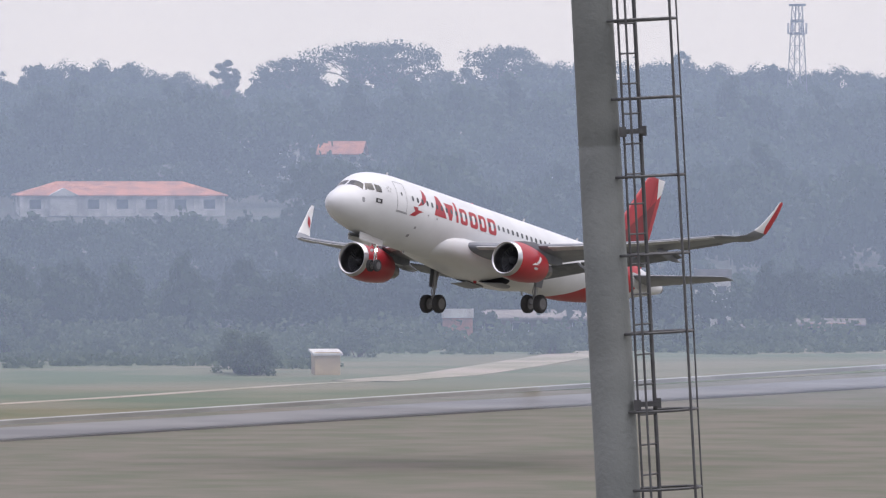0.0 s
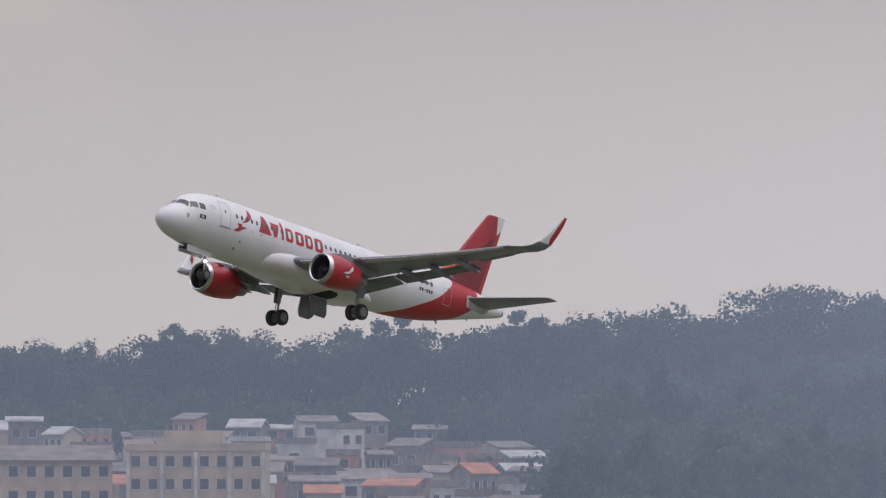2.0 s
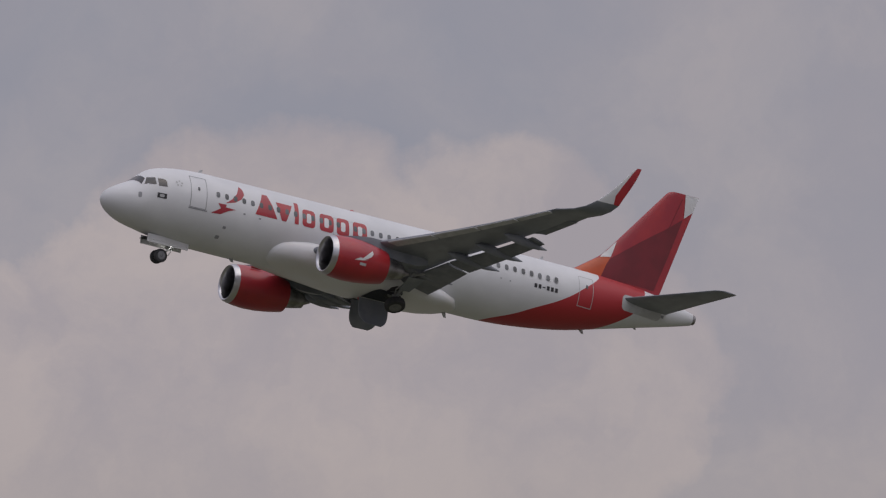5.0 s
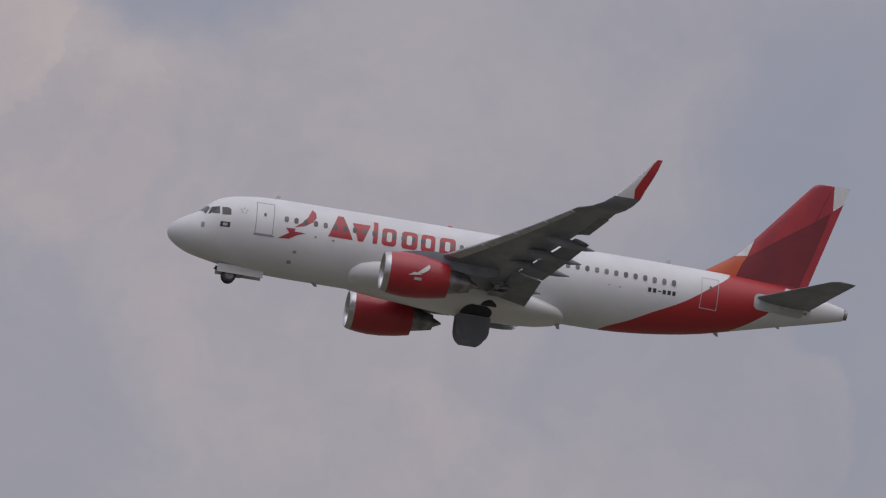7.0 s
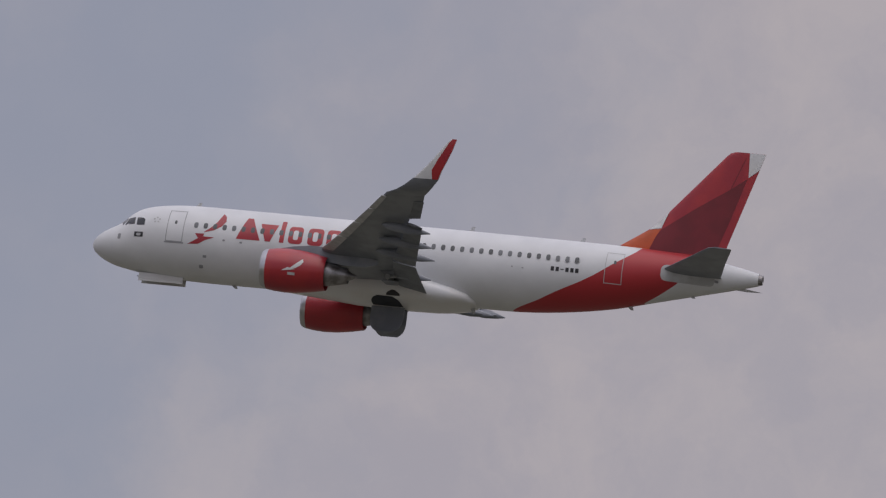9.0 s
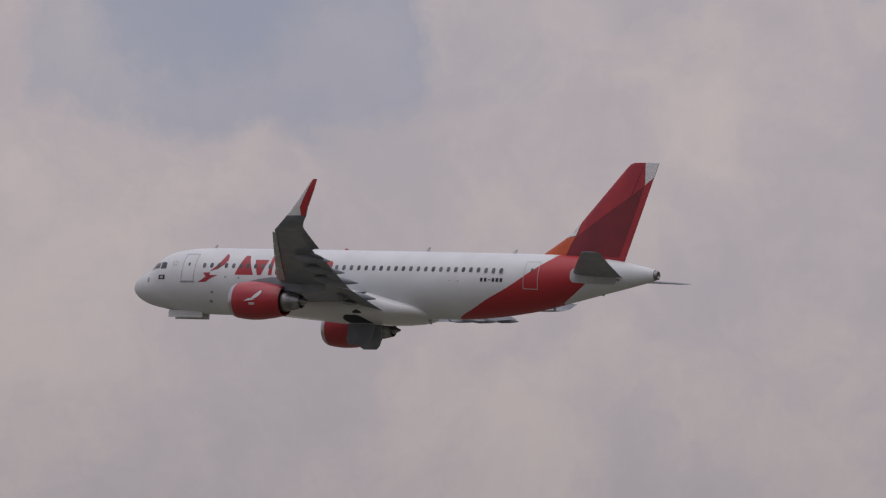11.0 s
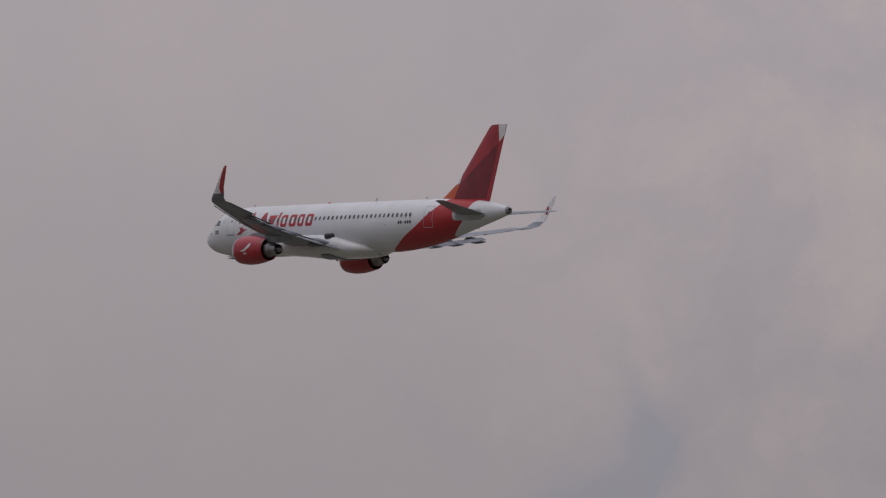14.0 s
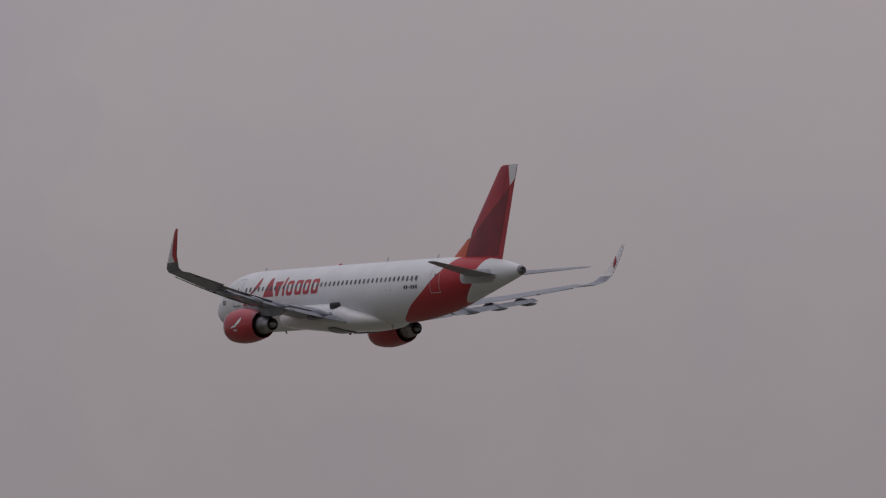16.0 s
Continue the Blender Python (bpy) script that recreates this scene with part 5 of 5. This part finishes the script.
lattice_mast(62.27, 1360, 0.93, 1.5, M_STEEL, "tall grey telecom tower with ringed platforms", "telecom_tower", True)
lattice_mast(54.60, 1395, 0.66, 0.7, M_STEEL, "thin lattice mast above the trees")
lattice_mast(55.05, 1395, 0.52, 0.5, M_STEEL, "thin lattice mast above the trees")
lattice_mast(55.43, 1000, 0.16, 0.6, M_PALEMAST, "pale slender lattice mast before the wood")
lattice_mast(56.53, 1000, -0.45, 0.5, M_PALEMAST, "pale slender lattice mast before the wood")

# ---- the town on the slope ----
rng = random.Random(31)
WALLS = [(M_WALLW, "white rendered"), (M_WALLC, "cream rendered"), (M_WALLG, "bare block"), (M_WALLG, "unfinished block"), (M_BRICK, "red brick")]
ROOFS = [(M_ROOF, "clay tile roof"), (M_FIBRE, "grey fibre-cement roof"), (M_FIBRE, "weathered sheet roof"), (M_SHEET, "white sheet roof")]
for d, el0, step in ((905, -0.66, 0.50), (940, -0.58, 0.46), (975, -0.52, 0.46), (1010, -0.45, 0.44), (1050, -0.38, 0.42), (1090, -0.33, 0.40), (1130, -0.28, 0.40), (1185, -0.20, 0.38), (1250, -0.12, 0.36), (1320, -0.05, 0.36)):
    a = 42.2 + rng.uniform(0, 0.3)
    while a < (50.05 if d > 940 else 50.3) - (1320 - d) * 0.0002:
        if not (d < 990 and a < 45.5) and not (d > 1290 and a > 49.4) and not (47.1 < a < 48.35 and 935 < d < 1045) and not (46.2 < a < 47.1 and 970 < d < 1010) and not (43.3 < a < 44.15 and 960 < d < 1330):
            wall, wn = rng.choice(WALLS)
            roof, rn = rng.choice(ROOFS)
            dd = d + rng.uniform(-14, 14)
            p = on_land(a, dd)
            top = 20 + dd * math.tan(radians(el0 + rng.uniform(-0.08, 0.06)))
            style = rng.choice(("gable", "gable", "lean", "flat"))
            h = max(2.6, min(7.0, top - p.z - 0.8))
            house("town_house", facing(a, dd, rng.uniform(-38, 38)), rng.uniform(3.2, 6.6), rng.uniform(4, 7), h, wall, M_WALLG if style == "flat" else roof, style, rng.uniform(0.5, 1.3), (rng.randint(1, 3), 2 if h > 4.6 else 1),
                  wn + " town house with a " + (rn if style != "flat" else "flat parapet roof"), "house", "houses of the town", eave=0.3)
        a += step * rng.uniform(0.6, 1.2)
block = house("apartment_block", facing(47.74, 985, -4), 16.0, 11, 13.2, M_WALLC, M_WALLC, "flat", 0, (8, 5), "cream five-storey apartment block", "apartment building")
house("apartment_block", facing(46.75, 1000, 6), 15.0, 11, 11.6, M_WALLC, M_FIBRE, "gable", 1.6, (7, 4), "cream four-storey apartment block with a low grey roof", "apartment building")
v, f = join(box(-4, 3, 3, 7, 13.5, 15.6))
piece("roof_tank", mesh_of("roof_tank", v, f, M_WALLC), block, "cream water tank housing")
for k in range(5):
    v, f = box(-7.9 + 3.95 * k - 0.22, -7.9 + 3.95 * k + 0.22, -0.22, -0.02, -1, 13.1)
    piece("pilaster", mesh_of("pilaster", v, f, M_WALLW), block, "white vertical strip")
house("blue_hall", facing(43.75, 1180, 10), 12.0, 9, 9.6, M_BLUE, M_SHEET, "lean", 0.3, (4, 2), "plain blue two-storey hall with a white roof edge", "building")
house("white_roof_house", facing(46.58, 1225, 0), 4.6, 6, 8.6, M_WALLG, M_SHEET, "lean", 0.5, (2, 2), "house under a bright white sheet roof", "house")
for a, d, h in ((43.4, 1300, 9), (43.85, 1310, 8.6), (44.15, 1290, 8), (44.5, 1180, 8.6), (44.62, 1185, 8.2), (44.75, 1180, 8.4), (45.0, 1290, 9.6), (45.3, 1300, 8), (47.4, 1060, 6), (49.3, 990, 7.5), (49.0, 1080, 6), (49.7, 1130, 8), (49.9, 930, 7), (50.1, 960, 8), (48.6, 930, 6), (50.2, 1050, 9)):
    tree(rng.randrange(5), on_land(a, d), h, rng.uniform(0, 360), "dark green tree among town houses", "trees in the town")
for a, d in ((44.9, 1240), (45.55, 1245), (46.2, 1240)):
    ob = tagged(new("power_pole"), "wooden power pole above the roofs", "pole", "power poles")
    ob.matrix_basis = Matrix.Translation(on_land(a, d))
    v, f = tube([(0, 0, -0.5), (0, 0, 11.5)], [0.16, 0.1], 8)
    piece("post", mesh_of("post", v, f, M_BARK), ob)
    v, f = box(-0.9, 0.9, -0.06, 0.06, 10.6, 10.75)
    piece("crossarm", mesh_of("crossarm", v, f, M_BARK), ob)

# ---- curved tinted sheets that imitate thin haze before the hill, thickening with distance ----
def build_haze_sheet(radius, share):
    m = bpy.data.materials.new("haze_sheet_tint")
    m.use_nodes = True
    t = m.node_tree
    t.nodes.clear()
    tc = t.nodes.new("ShaderNodeTexCoord")
    s = t.nodes.new("ShaderNodeSeparateXYZ")
    t.links.new(tc.outputs["UV"], s.inputs[0])
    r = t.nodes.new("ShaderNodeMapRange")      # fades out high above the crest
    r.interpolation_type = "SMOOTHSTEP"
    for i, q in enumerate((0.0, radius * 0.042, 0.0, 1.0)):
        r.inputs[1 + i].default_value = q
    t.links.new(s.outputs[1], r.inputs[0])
    e = t.nodes.new("ShaderNodeMapRange")      # stronger tint towards the airfield end
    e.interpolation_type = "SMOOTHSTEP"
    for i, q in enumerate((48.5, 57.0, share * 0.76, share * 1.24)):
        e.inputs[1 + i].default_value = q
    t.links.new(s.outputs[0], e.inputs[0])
    both = t.nodes.new("ShaderNodeMath")
    both.operation = "MULTIPLY"
    t.links.new(r.outputs[0], both.inputs[0])
    t.links.new(e.outputs[0], both.inputs[1])
    p = t.nodes.new("ShaderNodeSeparateXYZ")
    t.links.new(tc.outputs["Object"], p.inputs[0])
    g = t.nodes.new("ShaderNodeMapRange")      # thins out at the ground
    g.interpolation_type = "SMOOTHSTEP"
    for i, q in enumerate((-2.0, 3.5, 0.0, 1.0)):
        g.inputs[1 + i].default_value = q
    t.links.new(p.outputs[2], g.inputs[0])
    low_ = t.nodes.new("ShaderNodeMath")
    low_.operation = "MULTIPLY"
    t.links.new(both.outputs[0], low_.inputs[0])
    t.links.new(g.outputs[0], low_.inputs[1])
    clear = t.nodes.new("ShaderNodeBsdfTransparent")
    d1, d2 = t.nodes.new("ShaderNodeBsdfDiffuse"), t.nodes.new("ShaderNodeBsdfTranslucent")
    # normals point up, so the sky overhead brightens the upright sheets
    m.cycles.use_bump_map_correction = False
    for d, side in ((d1, 1.0), (d2, -1.0)):
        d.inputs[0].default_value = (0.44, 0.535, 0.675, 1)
        nrm = t.nodes.new("ShaderNodeCombineXYZ")
        nrm.inputs[2].default_value = side
        t.links.new(nrm.outputs[0], d.inputs["Normal"])
    half = t.nodes.new("ShaderNodeMixShader")
    t.links.new(d1.outputs[0], half.inputs[1])
    t.links.new(d2.outputs[0], half.inputs[2])
    mix = t.nodes.new("ShaderNodeMixShader")
    t.links.new(low_.outputs[0], mix.inputs[0])
    t.links.new(clear.outputs[0], mix.inputs[1])
    t.links.new(half.outputs[0], mix.inputs[2])
    o = t.nodes.new("ShaderNodeOutputMaterial")
    t.links.new(mix.outputs[0], o.inputs[0])
    verts, faces, uvs = [], [], []
    n = 300
    for k in range(n + 1):
        az = 32 + 42 * k / n
        top = 20 + radius * math.tan(radians(3.3))
        for z in (-2.0, top):
            verts.append(bearing(az, radius, z))
            uvs.append((az, top - z))
    for k in range(n):
        faces.append((2 * k, 2 * k + 2, 2 * k + 3, 2 * k + 1))
    me = mesh_of("haze", verts, faces, m, True)
    layer = me.uv_layers.new(name="height")
    for loop in me.loops:
        layer.data[loop.index].uv = uvs[loop.vertex_index]
    tagged(new("haze", me), "curved bluish see-through sheet that imitates haze before the hill", "haze", kind="structure")


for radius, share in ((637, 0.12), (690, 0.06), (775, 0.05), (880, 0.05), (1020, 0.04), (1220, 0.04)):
    build_haze_sheet(radius, share)


# ---- floodlight mast with its caged ladder ----
def build_mast():
    d = 83.0
    p0, p1 = bearing(60.955, d, 0.0), bearing(60.955, d, 34.0)
    ob = tagged(new("floodlight_mast"), "grey concrete floodlight mast with a caged steel ladder", "mast")
    ob.matrix_basis = Matrix.Translation(p0 + bearing(60.955 + 90, 0.10 + 17.5 * math.tan(radians(3.1)))) @ pose(0, 0, 0, 0, 0, -60.955) @ pose(0, 0, 0, 0, -3.1, 0)
    rings = []
    for z, r in ((-0.5, 0.262), (8, 0.240), (14, 0.225), (19.985, 0.2075), (20.0, 0.200), (20.02, 0.2065), (24, 0.192), (34, 0.15)):
        rings.append([(r * math.cos(2 * math.pi * k / 36), r * math.sin(2 * math.pi * k / 36), z) for k in range(36)])
    v, f = loft(rings)
    piece("shaft", smooth_angle(mesh_of("shaft", v, f, M_CONCRETE), 50), ob, "grey weathered concrete shaft")
    lo, hi = 14.0, 24.0
    lx = lambda z: 0.245 + (z - 20) * 0.001
    for dx, y, r in ((0.0, -0.16, 0.012), (0.165, 0.10, 0.020)):
        v, f = tube([(lx(lo) + dx, y, lo), (lx(hi) + dx, y, hi)], r, 8)
        piece("ladder_rail", mesh_of("ladder_rail", v, f, M_STEEL), ob)
    z = lo + 0.1
    while z < hi:
        v, f = tube([(lx(z), -0.16, z), (lx(z) + 0.165, 0.10, z)], 0.009, 6)
        piece("rung", mesh_of("rung", v, f, M_STEEL), ob)
        z += 0.2955
    cx, cy = 0.50, 0.05
    z = 21.22 - 0.768 * 10
    while z < hi:
        pts = [(lx(z), -0.16, z)]
        for k in range(13):
            an = radians(-150 + 300 * k / 12)
            pts.append((cx - 0.05 + 0.37 * math.cos(an), cy + 0.37 * math.sin(an), z))
        pts.append((lx(z) + 0.165, 0.10, z))
        v, f = tube(pts, 0.014, 6)
        piece("cage_hoop", mesh_of("cage_hoop", v, f, M_STEEL), ob)
        z += 0.768
    for an, r in ((-110, 0.012), (-35, 0.014), (0, 0.009), (110, 0.010)):
        x, y = cx - 0.05 + 0.375 * math.cos(radians(an)), cy + 0.375 * math.sin(radians(an))
        v, f = tube([(x, y, lo), (x, y, hi)], r, 6)
        piece("cage_bar", mesh_of("cage_bar", v, f, M_STEEL), ob)
    for z in (20.13, 17.45):
        v, f = join(box(0.17, 0.44, -0.03, 0.03, z - 0.025, z + 0.025), box(0.40, 0.47, 0.04, 0.14, z - 0.05, z + 0.05), box(0.20, 0.27, -0.2, -0.1, z - 0.05, z + 0.05))
        piece("bracket", mesh_of("bracket", v, f, M_STEEL), ob, "dark steel bracket holding the ladder")


build_mast()


# ---- what moves ----
# seconds, place (x, y, z), heading, pitch and bank (degrees)
FLIGHT = [
    (0, 457.39, 262.47, 13.73, -4.16, 11.28, 0.56),
    (0.5, 424.69, 271.93, 17.21, -2.96, 11.40, 1.12),
    (1, 392.07, 281.60, 20.77, -1.84, 11.52, 1.84),
    (1.5, 476.99, 382.81, 26.39, -0.99, 11.93, 2.10),
    (2, 454.02, 400.80, 30.83, -0.59, 12.27, 2.50),
    (2.5, 414.49, 405.44, 35.39, -0.42, 12.36, 3.12),
    (3, 377.47, 404.54, 40.46, -0.39, 11.88, 3.88),
    (3.2, 362.56, 404.03, 42.45, -0.40, 11.67, 4.10),
    (3.5, 339.53, 405.13, 45.86, -0.45, 11.40, 3.97),
    (3.8, 316.03, 406.61, 49.43, -0.50, 11.14, 3.84),
    (4.1, 292.25, 407.94, 53.03, -0.56, 10.87, 3.72),
    (4.4, 268.46, 408.64, 56.57, -0.61, 10.61, 3.58),
    (4.7, 244.93, 408.33, 59.95, -0.66, 10.33, 3.47),
    (5, 221.95, 406.66, 63.06, -0.71, 10.08, 3.34),
    (5.3, 199.86, 403.37, 65.82, -0.77, 9.81, 3.21),
    (5.5, 200.09, 438.83, 72.40, -0.65, 9.61, 3.05),
    (6, 158.37, 443.42, 79.40, -0.30, 9.14, 2.58),
    (6.5, 118.31, 443.39, 85.32, -0.09, 8.52, 2.03),
    (7, 78.33, 443.68, 91.30, 0.01, 7.74, 1.50),
    (7.5, 38.32, 444.30, 97.36, 0.12, 7.25, 0.99),
    (8, -1.86, 445.30, 103.48, 0.24, 7.36, 0.45),
    (8.2, -17.95, 444.93, 105.59, 0.26, 7.41, 0.25),
    (8.5, -42.09, 444.86, 108.46, 0.23, 7.38, 0.04),
    (8.8, -66.72, 445.56, 111.67, 0.20, 7.34, -0.17),
    (9.1, -91.84, 446.58, 115.12, 0.17, 7.31, -0.36),
    (9.4, -117.38, 447.48, 118.68, 0.15, 7.28, -0.56),
    (9.7, -143.16, 447.89, 122.23, 0.12, 7.25, -0.77),
    (10, -168.91, 447.49, 125.63, 0.09, 7.21, -0.96),
    (10.3, -194.31, 446.01, 128.72, 0.07, 7.18, -1.16),
    (10.5, -211.05, 445.77, 130.77, 0.11, 7.16, -1.39),
    (11, -254.53, 445.91, 136.13, 0.24, 7.16, -2.04),
    (11.5, -297.37, 445.01, 141.19, 0.39, 7.12, -2.80),
    (12, -340.13, 444.28, 146.28, 0.58, 7.39, -3.43),
    (12.5, -382.42, 443.22, 151.27, 0.67, 7.64, -3.85),
    (13, -425.09, 442.74, 156.40, 0.60, 7.73, -4.12),
    (13.5, -467.90, 443.38, 161.64, 0.40, 7.66, -4.30),
    (14, -510.39, 441.38, 166.49, 0.16, 7.55, -4.30),
    (14.5, -389.41, 310.51, 126.72, -0.09, 7.51, -4.20),
    (15, -411.67, 304.33, 128.24, -0.14, 7.52, -4.10),
    (15.5, -440.50, 303.52, 131.57, -0.08, 7.52, -4.28),
    (16, -468.33, 302.17, 134.70, -0.07, 7.48, -4.87),
]


def motions():
    walk(airliner, [(t, pose(x, y, z, bank, -pitch, 180 + head)) for t, x, y, z, head, pitch, bank in FLIGHT])
    hinge = pose(17 - 5.3, 0, -1.7)
    walk(GEAR["nose"], [(t, hinge @ pose(0, 0, 0, 0, -a, 0)) for t, a in ((0, 0), (2.0, 0), (2.5, 17), (3.2, 30), (5.5, 54), (7.0, 67), (7.6, 80), (8.2, 100), (9, 102), (16, 102))])
    for s in (-1, 1):
        leg = pose(17 - 17.55, s * 3.8, -1.5)
        walk(GEAR["main", s], [(t, leg @ pose(0, 0, 0, -s * a, 0, 0)) for t, a in ((0, 0), (2.0, 0), (2.6, 4), (3.2, 14), (4.4, 48), (5.5, 74), (6.4, 87), (7.2, 90), (10.8, 91), (11.8, 99), (16, 99))])
        door = pose(17 - 17.05, s * 0.42, -2.53)
        walk(GEAR["main_door", s], [(t, door @ pose(0, 0, 0, s * a, 0, 0)) for t, a in ((0, 75), (0.5, 45), (1.0, 18), (1.5, 0), (8, 0), (11.0, 4), (11.6, 50), (12.2, 86), (12.6, 88), (16, 88))])
        flap = pose(17 - 4.15, s * 0.42, -1.93)
        walk(GEAR["nose_door", s], [(t, flap @ pose(0, 0, 0, -s * a, 0, 0)) for t, a in ((0, 0), (11.0, 0), (11.6, 45), (12.2, 84), (16, 84))])


motions()
